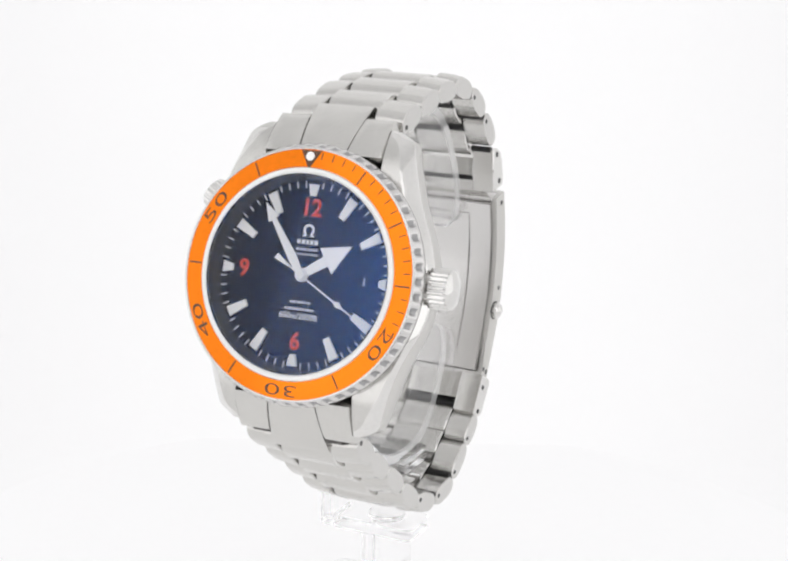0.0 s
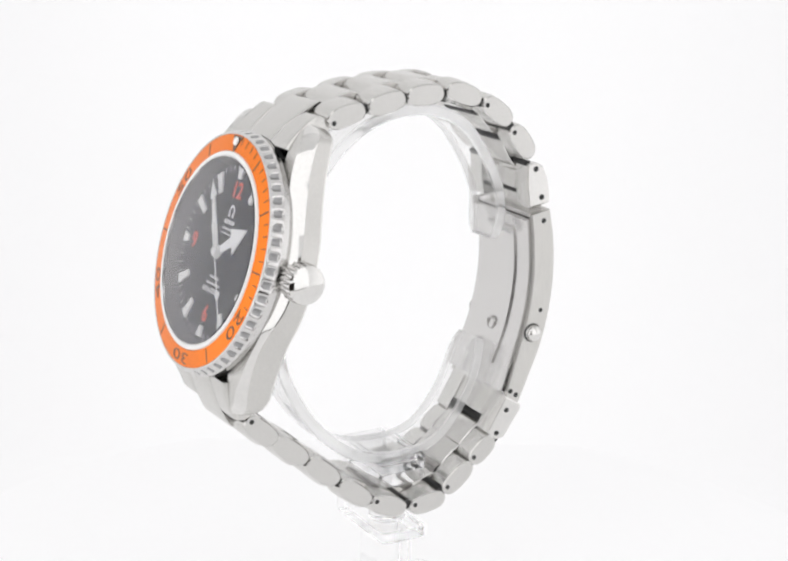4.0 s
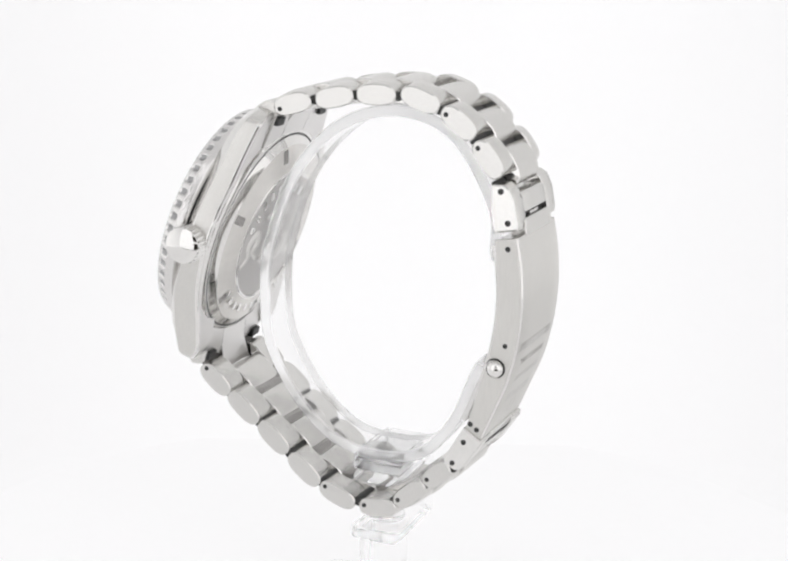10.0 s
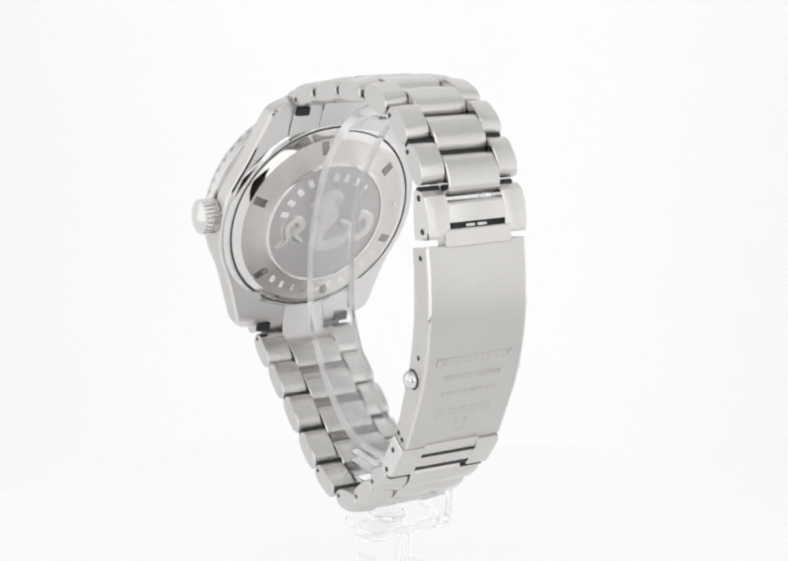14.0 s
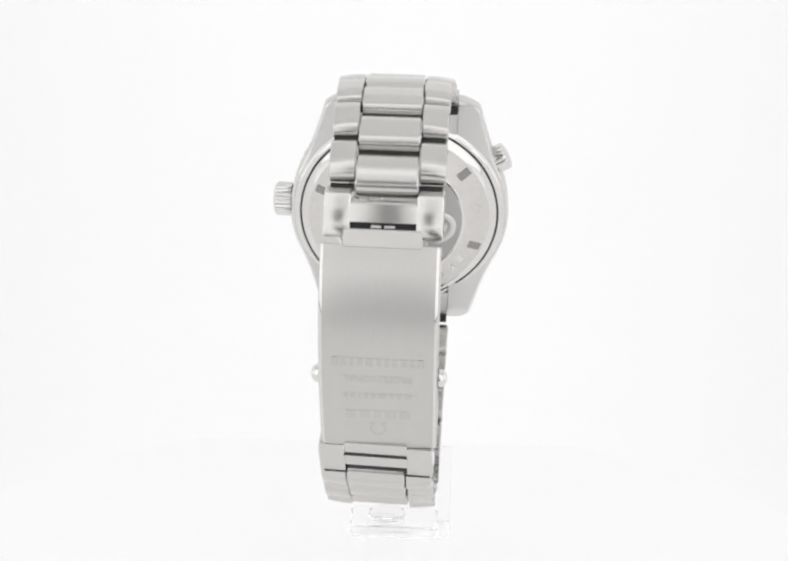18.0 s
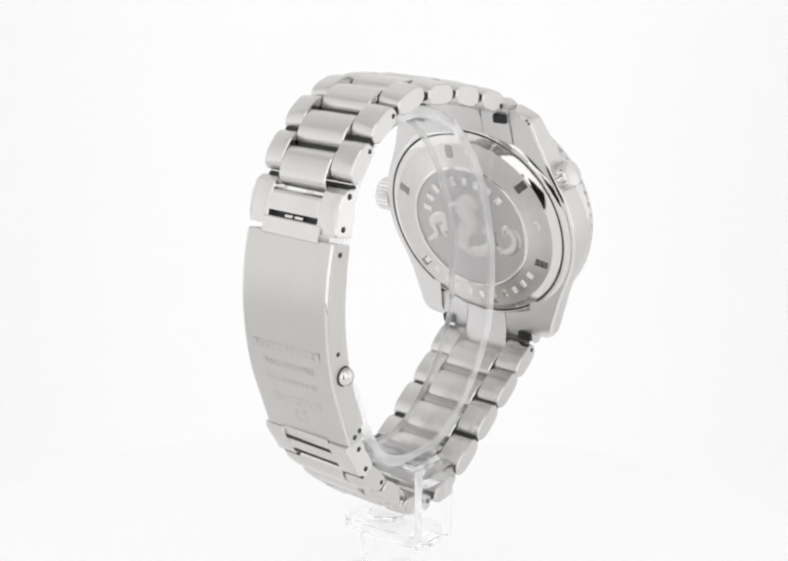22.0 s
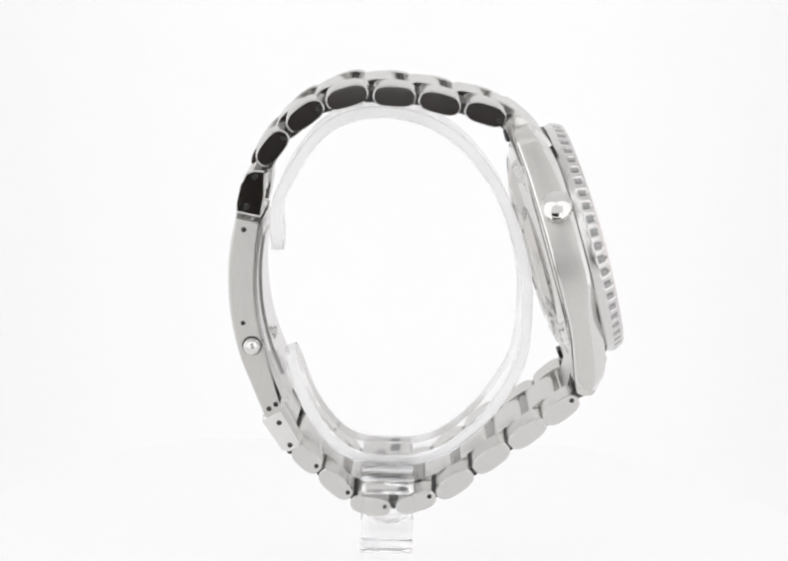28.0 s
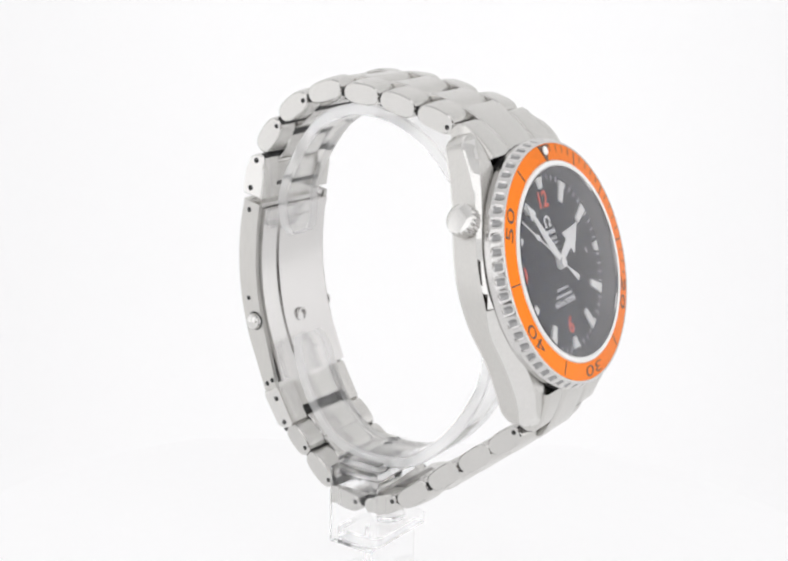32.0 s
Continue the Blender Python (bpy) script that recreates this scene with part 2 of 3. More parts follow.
# ---- the light tent and the dark studio round it ----
def panel(name, x0, x1, y0, y1, z0, z1, mat, label):
    ob = new(name, mesh_of(name, *block(x0, x1, y0, y1, z0, z1, 0.6)))
    ob.data.materials.append(mat)
    return tagged(ob, label, "light tent", kind="structure")


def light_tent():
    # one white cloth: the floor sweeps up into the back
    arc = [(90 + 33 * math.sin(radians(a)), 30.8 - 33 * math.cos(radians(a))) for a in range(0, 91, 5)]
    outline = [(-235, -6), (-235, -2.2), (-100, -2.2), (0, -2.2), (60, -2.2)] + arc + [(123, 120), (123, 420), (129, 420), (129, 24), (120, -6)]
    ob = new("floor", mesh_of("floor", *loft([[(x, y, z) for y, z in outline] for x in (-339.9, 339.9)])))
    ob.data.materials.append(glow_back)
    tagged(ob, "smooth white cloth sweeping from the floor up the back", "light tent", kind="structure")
    # sides and top are unseen: glowing panels added to light the watch
    panel("wall_west", -346, -340, -262, 123, -6, 420, glow_side, "unseen glowing white side panel of a light tent")
    panel("wall_east", 340, 346, -262, 123, -6, 420, glow_side, "unseen glowing white side panel of a light tent")
    panel("ceiling", -346, 346, -262, 129, 420, 426, glow_top, "unseen glowing white top panel of a light tent")
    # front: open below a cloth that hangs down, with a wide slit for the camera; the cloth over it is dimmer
    # front cloths are unseen, added and toned for what the steel mirrors
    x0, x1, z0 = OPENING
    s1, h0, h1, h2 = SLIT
    panel("wall_front_west", -346, x0, -268, -262, -6, 426, glow_front, "added glowing white front cloth, out of view")
    panel("wall_front_east", x1, 346, -268, -262, -6, 426, glow_front, "added glowing white front cloth, out of view")
    panel("wall_front_low", x0, x1, -268, -262, z0, h0, glow_front, "added glowing white cloth below the camera slit")
    panel("wall_front_side", s1, x1, -268, -262, h0, h1, glow_front, "added glowing white cloth beside the camera slit")
    panel("wall_front_middle", x0, x1, -268, -262, h1, h2, glow_middle, "added white cloth with half the glow above the camera slit")
    panel("wall_front_high", x0, x1, -268, -262, h2, 426, glow_front, "added glowing white cloth under the tent's top")


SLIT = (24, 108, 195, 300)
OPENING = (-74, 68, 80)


def dark_studio():
    # walls out of view, added so that the tent's opening mirrors dark
    for name, a in (("room_floor", (-1500, 1500, -1800, 1500, -760, -750)), ("room_ceiling", (-1500, 1500, -1800, 1500, 1500, 1510)),
                    ("room_wall_west", (-1510, -1500, -1800, 1500, -750, 1500)), ("room_wall_east", (1500, 1510, -1800, 1500, -750, 1500)),
                    ("room_wall_north", (-1500, 1500, 1500, 1510, -750, 1500)), ("room_wall_south", (-1500, 1500, -1810, -1800, -750, 1500))):
        ob = new(name, mesh_of(name, *block(*a, 2.0)))
        ob.data.materials.append(room_dark)
        tagged(ob, "added plain wall outside the tent, out of view", "room", kind="structure")


def make_turntable():
    t = thing("turntable", "white round turntable disc on the tent floor", "turntable")
    # disc and rim are given a glow of their own, to match the floor
    part("disc", disc(112.4, -2.2, 0, 128), disc_glow, t)
    part("rim", lathe([(112.45, -2.2), (113, -2.2), (113.6, -1.7), (113.6, -0.5), (113, 0), (112.45, 0)], 128), disc_glow, t, "rounded white rim")
    return t


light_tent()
dark_studio()
turntable = make_turntable()


# ---- the acrylic stand ----
RING = [(21.2, 78.2), (20.9, 88.0), (13.2, 100.4), (2.6, 104.3), (-9.2, 101.0), (-18.6, 91.0), (-23.9, 77.2), (-25.0, 67.4), (-23.7, 56.5), (-16.6, 45.2), (-7.0, 38.6), (6.4, 38.8), (14.2, 46.4), (18.9, 58.2)]


def make_stand():
    s = thing("watch_stand", "clear acrylic C-shaped watch display stand", "display stand")
    line = spline([(x, z, 0) for x, z in RING], 8)
    rings = []
    for i, p in enumerate(line):
        d = (line[min(i + 1, len(line) - 1)] - line[max(i - 1, 0)]).normalized()
        n = Vector((d.y, -d.x, 0))
        # the tongue's ends are rounded in plan
        k = min(i, len(line) - 1 - i)
        half = 5.0 if k > 3 else (3.2, 4.2, 4.7, 4.9)[k]
        t = 1.1
        ring = []
        for y, q in ((-half + 0.3, -t), (-half, -t + 0.3), (-half, t - 0.3), (-half + 0.3, t), (half - 0.3, t), (half, t - 0.3), (half, -t + 0.3), (half - 0.3, -t)):
            ring.append((p.x + n.x * q, 1.2 + y, p.y + n.y * q))
        rings.append(ring)
    part("c_clip", loft(rings), [acrylic_band, acrylic_edge], s, "clear curved acrylic band with frosted edges", paint=lambda n, p: 1 if abs(n.y) > 0.35 or p.z > 77 and p.x > 20.9 and n.z < -0.9 else 0)
    part("clamp_plate", block(-4.7, 4.9, -6.0, 9.9, 36.95, 38.3, 0.5), acrylic, s)
    part("clamp_plate", block(-4.7, 4.9, -6.0, 9.9, 35.1, 36.9, 0.5), acrylic, s)
    part("clamp_plate", moved(block(-4.7, 4.9, -35.05, -32.6, -6.0, 9.9, 1.1, 5), Matrix.Rotation(radians(-90), 4, "X")), acrylic, s, "clear plate with rounded lower edges")
    part("side_plate", block(-4.8, 5.0, 9.95, 12.3, 21.6, 37.0, 0.5), acrylic, s)
    part("base_plate", block(-4.8, 5.0, -7.2, 9.9, 21.4, 23.8, 1.6, 6), acrylic, s)
    part("screw_boss", moved(disc(3.6, 23.85, 24.9, 32, 0.2), at(0, 0, 0)), acrylic, s)
    part("post", block(-4.1, 3.2, -4.0, 3.4, 1.2, 21.35, 0.5), acrylic, s)
    part("foot", block(-22, 22, -22, 22, 0.0, 1.15, 3.0, 6), acrylic, s)
    return s


stand = make_stand()


# ---- the watch ----
watch = thing("wrist_watch", "steel diver's wrist watch with orange bezel and closed link bracelet", "watch")
TILT, CASE_ROLL, CASE_YAW = 17.1, 1.0, 1.0
CENTRE = Vector((-36.85, -0.1, 81.25))     # middle of the bezel's front rim
c, s = math.cos(radians(TILT)), math.sin(radians(TILT))
# case space: x to three o'clock, y to twelve, z out of the dial
CASE = Matrix(((0, s, -c, CENTRE.x * MM), (-1, 0, 0, CENTRE.y * MM), (0, c, s, CENTRE.z * MM), (0, 0, 0, 1)))
CASE = Matrix.Translation(CENTRE * MM) @ Matrix.Rotation(radians(CASE_YAW), 4, "Z") @ Matrix.Translation(-CENTRE * MM) @ CASE @ Matrix.Rotation(radians(CASE_ROLL), 4, "Z") @ Matrix.Scale(0.988, 4)


def in_case(name, geo, mat, label="", parent=None, smooth=35, paint=None):
    """A part placed in case space; under another part it shares that part's space."""
    return part(name, geo, mat, parent or watch, label, None if parent else CASE, smooth, paint)


def blend(x, table):
    for (a, p), (b, q) in zip(table, table[1:]):
        if x <= b:
            return p + (q - p) * (x - a) / (b - a)
    return table[-1][1]


def glide(x, table):
    """blend(), rounded at its corners."""
    return sum(blend(max(0, x + k * 0.6), table) for k in range(-3, 4)) / 7


def case_width(u):
    """Half the width of the case at the height u, drawn in towards the lugs."""
    u = abs(u)
    return math.sqrt(22.6 ** 2 - u * u) if u < 8.9 else glide(u, [(0, 24.7), (8.9, 20.75), (14, 18.5), (20, 16.6), (26, 15.0), (30, 14.0)])


LUG_IN = 11.06
# height of the polished chamfer's lower edge along the flank, six to twelve o'clock; it runs out at mid-flank
CHAMFER = {1: [(-25.6, -7.2), (-22, -6.0), (-18.9, -5.0), (-15.5, -4.5), (-12, -4.2), (-9.5, -4.3), (-7, -5.0), (-4, -5.4), (8, -5.5), (14, -5.7), (18, -5.85), (21.5, -6.1), (24, -6.6), (25.6, -7.4)],
           -1: [(-25.6, -8.2), (-24, -7.4), (-20.6, -6.4), (-17, -6.0), (-12.7, -5.7), (-8.4, -5.6), (-5, -4.9), (-2, -4.2), (12, -4.1), (15.5, -4.3), (18.9, -4.8), (21.8, -5.5), (24.4, -6.1), (25.6, -6.9)]}


def make_case():
    def flank(side):
        rings = []
        for i in range(-52, 53):
            # closer steps towards the tips
            u = 25.9 * math.sin(math.pi / 2 * i / 52) * 0.45 + 25.9 * i / 52 * 0.55 + 0.1
            a = abs(u - 0.1)
            six = 1.0 if u < 0 else 0.0
            w = case_width(u)
            top = glide(a + 0.7 * six, [(0, -3.7), (12, -3.6), (17, -3.7), (20, -4.0), (23, -4.8), (25.5, -6.0), (27, -7.0)])
            fz = sum(blend(u + k * 0.6, CHAMFER[side]) for k in range(-3, 4)) / 7
            ridge = max(0.28, (top - fz) * 1.12) if a < 19 else max(0.28, blend(a, [(19, (top - fz) * 1.12), (23, 2.4), (25.6, 3.1)]))
            low = glide(a, [(0, -9.55), (10, -9.5), (18, -9.6), (22, -9.9), (25.6, -10.2)]) - six * glide(a, [(0, 0), (12, 0.1), (17, 0.7), (22.5, 1.1), (23.6, 0.8), (25.9, -2.0)])
            # rounded tip
            f = max(0.0, (a - 23.4) / 2.5)
            w -= 2.7 * f ** 2.2
            ridge = min(ridge, w - LUG_IN - 0.25)
            fz = max(fz, low + 1.2)
            f = max(0.0, (a - 24.9) / 1.0)
            low += 0.6 * f * f
            rings.append([(side * x, u, z) for x, z in ((LUG_IN, top - 0.12 - 0.3 * f * f), (LUG_IN + 0.12, top - 0.3 * f * f), (w - ridge, top - 0.04 - 0.3 * f * f), (w - 0.18, fz), (w, fz - 0.3), (w, low + 0.55), (w - 0.14, low + 0.22), (w - 0.5, low), (LUG_IN, low))])
        return loft(rings)
    body = lathe([(17.6, -3.35), (19.9, -3.35), (20.3, -3.75), (21.7, -5.5), (21.9, -5.8), (21.9, -9.2), (21.75, -9.6), (21.4, -9.9), (20.9, -10.15), (20.6, -10.2), (20.4, -10.1), (17.6, -9.3)], 128)
    def paint(n, p):
        if abs(n.x) > 0.2 and n.z > 0.15:
            return 1
        if n.z < -0.3 and (abs(n.x) > 0.3 or abs(p.x) < 11):
            return 1
        if abs(n.x) > 0.7 and abs(p.x) > 12:
            return 3
        return 2 if n.z < -0.5 else 0
    return in_case("case", merge(flank(1), flank(-1), body), [brushed_case, polished, back_satin, flank_steel], "brushed steel case with polished lug chamfers", smooth=28, paint=paint)


def make_bezel():
    pitch = 360 / 56
    depth = {4: 0.1, 5: 0.4, 6: 0.62, 7: 0.62, 8: 0.34, 9: 0.1}
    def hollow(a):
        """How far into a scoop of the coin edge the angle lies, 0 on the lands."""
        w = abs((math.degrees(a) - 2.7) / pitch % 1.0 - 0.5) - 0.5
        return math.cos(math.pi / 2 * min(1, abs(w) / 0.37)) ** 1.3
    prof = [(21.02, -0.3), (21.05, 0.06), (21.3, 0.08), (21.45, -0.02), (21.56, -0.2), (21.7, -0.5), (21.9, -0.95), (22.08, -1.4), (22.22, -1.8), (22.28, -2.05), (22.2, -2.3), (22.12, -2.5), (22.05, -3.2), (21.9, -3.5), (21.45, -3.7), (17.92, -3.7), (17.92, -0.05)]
    # deep in a scoop the steel is duller, its shade put into the colour
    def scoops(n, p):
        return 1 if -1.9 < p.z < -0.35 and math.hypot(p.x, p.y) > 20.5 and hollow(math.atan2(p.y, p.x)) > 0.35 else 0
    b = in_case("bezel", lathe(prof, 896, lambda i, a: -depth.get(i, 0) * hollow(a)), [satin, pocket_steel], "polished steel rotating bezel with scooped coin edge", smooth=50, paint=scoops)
    part("crystal_gasket", lathe([(16.88, -3.0), (16.88, 0.45), (17.1, 0.62), (17.75, 0.6), (17.9, 0.42), (17.9, -3.0)], 128), gasket, b, "pale ring round the crystal", smooth=40)
    in_case("bezel_insert", lathe([(21.0, -0.28), (21.0, 0.06), (17.98, 0.36), (17.95, 0.0)], 128), orange, "orange bezel ring with dark minute scale", parent=b, smooth=40)
    slope = math.degrees(math.atan2(0.30, 3.02))
    # dark ring and arcs below the bezel, drawn in place of its shade
    part("bezel_shade", lathe([(19.6, -3.68), (20.95, -3.68), (20.95, -4.0), (19.6, -4.0)], 96), recess_dark, b, "dark ring put in for the shade under the bezel")
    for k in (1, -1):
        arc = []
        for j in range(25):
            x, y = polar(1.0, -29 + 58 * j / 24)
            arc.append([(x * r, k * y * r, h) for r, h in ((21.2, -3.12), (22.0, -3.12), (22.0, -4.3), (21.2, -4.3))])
        part("bezel_shade", loft(arc), recess_dark, b, "dark arc put in for the shade between bezel and end link")
    def on_ring(r, deg, lift=0.0):
        """The ring's surface at that radius and minute angle: y outwards along its slope."""
        x, y = polar(r, deg)
        h = 0.06 + (21.0 - r) / 3.02 * 0.30 + lift
        return Matrix.Translation((x, y, h)) @ Matrix.Rotation(radians(-deg), 4, "Z") @ Matrix.Rotation(radians(-slope), 4, "X")
    def bar(w, r0, r1):
        return slab([(-w / 2, r0), (w / 2, r0), (w / 2, r1), (-w / 2, r1)], 0.0, 0.02)
    for minute in range(1, 60):
        long = minute % 5 == 0
        if minute > 20 and not long or minute in (20, 30, 40, 50):
            continue
        g = bar(0.26, -1.2, 1.3) if long and minute in (5, 10, 15, 25, 35, 45, 55) else bar(0.16, 0.1, 1.35)
        part("minute_mark", moved(g, on_ring(19.4, minute * 6, 0.012)), ink, b, "")
    for minute, text in ((20, "20"), (30, "30"), (40, "40"), (50, "50")):
        g = lettering(text, 2.85, 0.03, -0.03)
        g = ([(x * 2.3, y, z) for x, y, z in g[0]], g[1])
        part("bezel_numeral", moved(g, on_ring(19.4, minute * 6, 0.02)), ink, b, "dark numeral " + text, smooth=0)
    part("triangle_mark", moved(slab([(-1.9, 1.35), (0, -1.9), (1.9, 1.35)], 0, 0.03), on_ring(19.5, 0, 0.012)), ink, b, "dark zero triangle")
    part("luminous_pip", moved(disc(0.78, 0.0, 0.35, 24, 0.12), on_ring(19.8, 0, 0.03)), lume, b, "round white luminous pip")
    return b


def make_dial():
    d = in_case("dial", disc(17.5, -4.2, -3.0, 96), dial_black, "blue-black lacquered dial")
    part("flange", lathe([(15.95, -2.98), (16.86, -2.98), (16.86, -0.6), (16.75, -0.6)], 96), flange, d, "dark sloping inner flange")
    z = -3.0
    for h in range(12):
        short = h % 3 == 0
        if short:
            r0, r1, w0, w1 = 13.4, 15.4, 0.55, 1.0
        else:
            r0, r1, w0, w1 = 11.5, 15.35, 0.6, 0.9
        if h == 3:
            r0 = 14.0
        g = slab([(-w0, r0), (w0, r0), (w1, r1), (-w1, r1)], 0, 0.35, 0.1)
        part("hour_index", moved(g, at(0, 0, z, -30 * h)), lume, d, "white luminous hour index")
    for m in range(60):
        if m % 5:
            part("minute_tick", moved(slab([(-0.1, 14.75), (0.1, 14.75), (0.1, 15.9), (-0.1, 15.9)], 0, 0.02), at(0, 0, z, -6 * m)), white_print, d)
    for text, deg in (("12", 0), ("6", 180), ("9", 270)):
        x, y = polar(11.3 if deg != 270 else 11.4, deg)
        g = lettering(text, 4.1, 0.06, 0.09)
        part("dial_numeral", moved(([(a * 0.95, b, k) for a, b, k in g[0]], g[1]), at(x, y, z + 0.04)), red_print, d, "red-orange numeral " + text, smooth=0)
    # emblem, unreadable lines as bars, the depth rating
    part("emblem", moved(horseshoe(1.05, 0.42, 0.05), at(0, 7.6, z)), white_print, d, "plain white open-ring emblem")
    part("name_line", moved(bars([0.6, 0.7, 0.5, 0.6, 0.6], 0.75, 0.04, 0.22), at(0, 5.6, z)), white_print, d, "bold white line of bars")
    part("script_line", moved(bars([0.5] + [0.25] * 8, 0.42, 0.03, 0.18), at(0, 4.35, z)), white_print, d, "fine white line of bars")
    part("script_line", moved(bars([0.28] * 10, 0.3, 0.03, 0.16), at(0, 3.5, z)), white_print, d, "fine white line of bars")
    part("fine_line", moved(bars([0.3, 0.42, 0.2, 0.42, 0.3, 0.3, 0.16, 0.3], 0.42, 0.03, 0.2), at(0, -4.6, z)), white_print, d, "fine line of bars")
    part("fine_line", moved(bars([0.3] * 13, 0.4, 0.03, 0.13), at(0, -5.75, z)), white_print, d, "fine line of bars")
    part("depth_rating", moved(lettering("600m/2000ft", 1.42, 0.03, 0.02), at(0, -7.0, z + 0.02)), white_print, d, "white depth rating", smooth=0)
    part("swiss_line", moved(bars([0.2] * 6, 0.25, 0.02, 0.1), at(-2.5, -16.05, z)), white_print, d)
    part("swiss_line", moved(bars([0.2] * 6, 0.25, 0.02, 0.1), at(2.5, -16.05, z)), white_print, d)
    w = part("date_window", merge(slab([(10.0, -1.15), (12.6, -1.15), (12.6, 1.15), (10.0, 1.15)], z, z + 0.03)), dial_black, d, "black date window")
    part("date_numeral", moved(lettering("1", 1.9, 0.03), at(11.3, 0, z + 0.05)), white_print, w, "white date numeral 1", smooth=0)
    return d


MINUTE_AT, SECOND_AT = 324.5, 119.5     # degrees clockwise from twelve at the start


def hand_pose(deg):
    return CASE @ pose(0, 0, 0, 0, 0, -deg)


def make_hands():
    z = -2.35
    hour = part("hour_hand", merge(slab([(-0.75, 1.0), (0.75, 1.0), (0.95, 5.3), (-0.95, 5.3)], z, z + 0.2, 0.06), slab([(-2.5, 5.0), (2.5, 5.0), (0, 10.4)], z, z + 0.2, 0.06), disc(1.2, z - 0.1, z + 0.15, 24)), hand_white, watch, "white broad-arrow hour hand", hand_pose(MINUTE_AT / 12 + 30))
    z = -2.05
    minute = part("minute_hand", merge(slab([(-0.5, -1.0), (0.5, -1.0), (0.85, 3.0), (0.42, 11.2), (-0.42, 11.2), (-0.85, 3.0)], z, z + 0.2, 0.06), slab([(-1.15, 10.9), (1.15, 10.9), (0, 14.1)], z, z + 0.2, 0.06), disc(1.1, z - 0.1, z + 0.15, 24)), hand_white, watch, "white arrow-tipped minute hand", hand_pose(MINUTE_AT))
    z = -1.75
    second = part("seconds_hand", merge(slab([(-0.14, -5.0), (0.14, -5.0), (0.11, 14.8), (-0.11, 14.8)], z, z + 0.1), slab([(-0.55, -5.6), (0.55, -5.6), (0.2, -2.6), (-0.2, -2.6)], z, z + 0.12), slab([(0, 7.6), (0.6, 8.6), (0, 10.0), (-0.6, 8.6)], z, z + 0.14), disc(0.9, z - 0.1, z + 0.35, 24, 0.1)), hand_white, watch, "thin white sweep seconds hand", hand_pose(SECOND_AT))
    return hour, minute, second


def make_crystal():
    top, low = [], []
    for i in range(13):
        r = 16.85 * i / 12
        top.append((max(r, 0.01), 1.3 - 0.6 * (i / 12) ** 2))
        low.append((max(r, 0.01), -0.1 - 0.45 * (i / 12) ** 2))
    ob = in_case("crystal", lathe(top + low[::-1], 96), glass, "domed clear crystal", smooth=40)
    ob.visible_shadow = False
    return ob


def make_crown():
    teeth = 24
    def ripple(i, a):
        return -0.14 * (1 - math.cos(a * teeth)) if i in (3, 4) else 0.0
    g = lathe([(0.01, 0), (2.2, 0), (2.2, 1.0), (3.15, 1.25), (3.15, 4.05), (2.95, 4.45), (2.6, 4.7), (2.0, 4.9), (1.1, 5.1), (0.01, 5.18)], 192, ripple)
    m = Matrix.Translation((21.3, 0.5, -6.2)) @ Matrix.Rotation(radians(90), 4, "Y") @ Matrix.Diagonal((1.12, 1.12, 1, 1))
    in_case("crown", moved(g, m), polished, "fluted polished screw-down crown", smooth=30)
    def ripple2(i, a):
        return -0.09 * (1 - math.cos(a * 18)) if i in (3, 4) else 0.0
    g = lathe([(0.01, 0), (2.0, 0), (2.0, 0.6), (2.75, 0.9), (2.75, 2.75), (2.55, 3.15), (2.2, 3.35), (1.6, 3.5), (0.8, 3.62), (0.01, 3.66)], 144, ripple2)
    a = radians(180 - 31)
    m = Matrix.Translation((21.8 * math.cos(a), 21.8 * math.sin(a), -6.3)) @ Matrix.Rotation(a, 4, "Z") @ Matrix.Rotation(radians(90), 4, "Y") @ Matrix.Scale(1.02, 4)
    in_case("release_valve", moved(g, m), polished, "small fluted steel release valve", smooth=30)


def back_face(r):
    """Height of the sloping ring of the case back at that radius."""
    return -11.22 - (18.4 - r) / 4.8 * 1.08


def make_back():
    b = in_case("case_back", lathe([(0.01, -9.2), (20.1, -9.2), (20.2, -10.05), (20.1, -10.2), (19.9, -10.25), (18.75, -11.1), (18.6, -11.2), (18.4, -11.22), (13.6, -12.3), (13.3, -12.45), (12.95, -12.35), (12.85, -12.1), (0.01, -12.1)], 160), [back_ring, blasted, polished], "screwed steel case back with polished rim", smooth=25,
                paint=lambda n, p: 1 if math.hypot(p.x, p.y) < 12.7 else (2 if math.hypot(p.x, p.y) > 18.5 or 12.8 < math.hypot(p.x, p.y) < 13.5 else 0))
    part("seam_ring", lathe([(20.15, -10.17), (20.55, -10.17), (20.55, -9.8), (20.15, -9.8)], 128), recess_dark, b, "dark seam round the case back")
    slope = math.degrees(math.atan2(1.08, 4.8))
    for k in range(6):
        # wrench slots: flush blocks on the sloping ring, shade put into their grey
        a = 10 + 60 * k
        x, y = polar(16.8, a)
        m = Matrix.Translation((x, y, back_face(16.8) + 0.02)) @ Matrix.Rotation(radians(-a), 4, "Z") @ Matrix.Rotation(radians(slope), 4, "X")
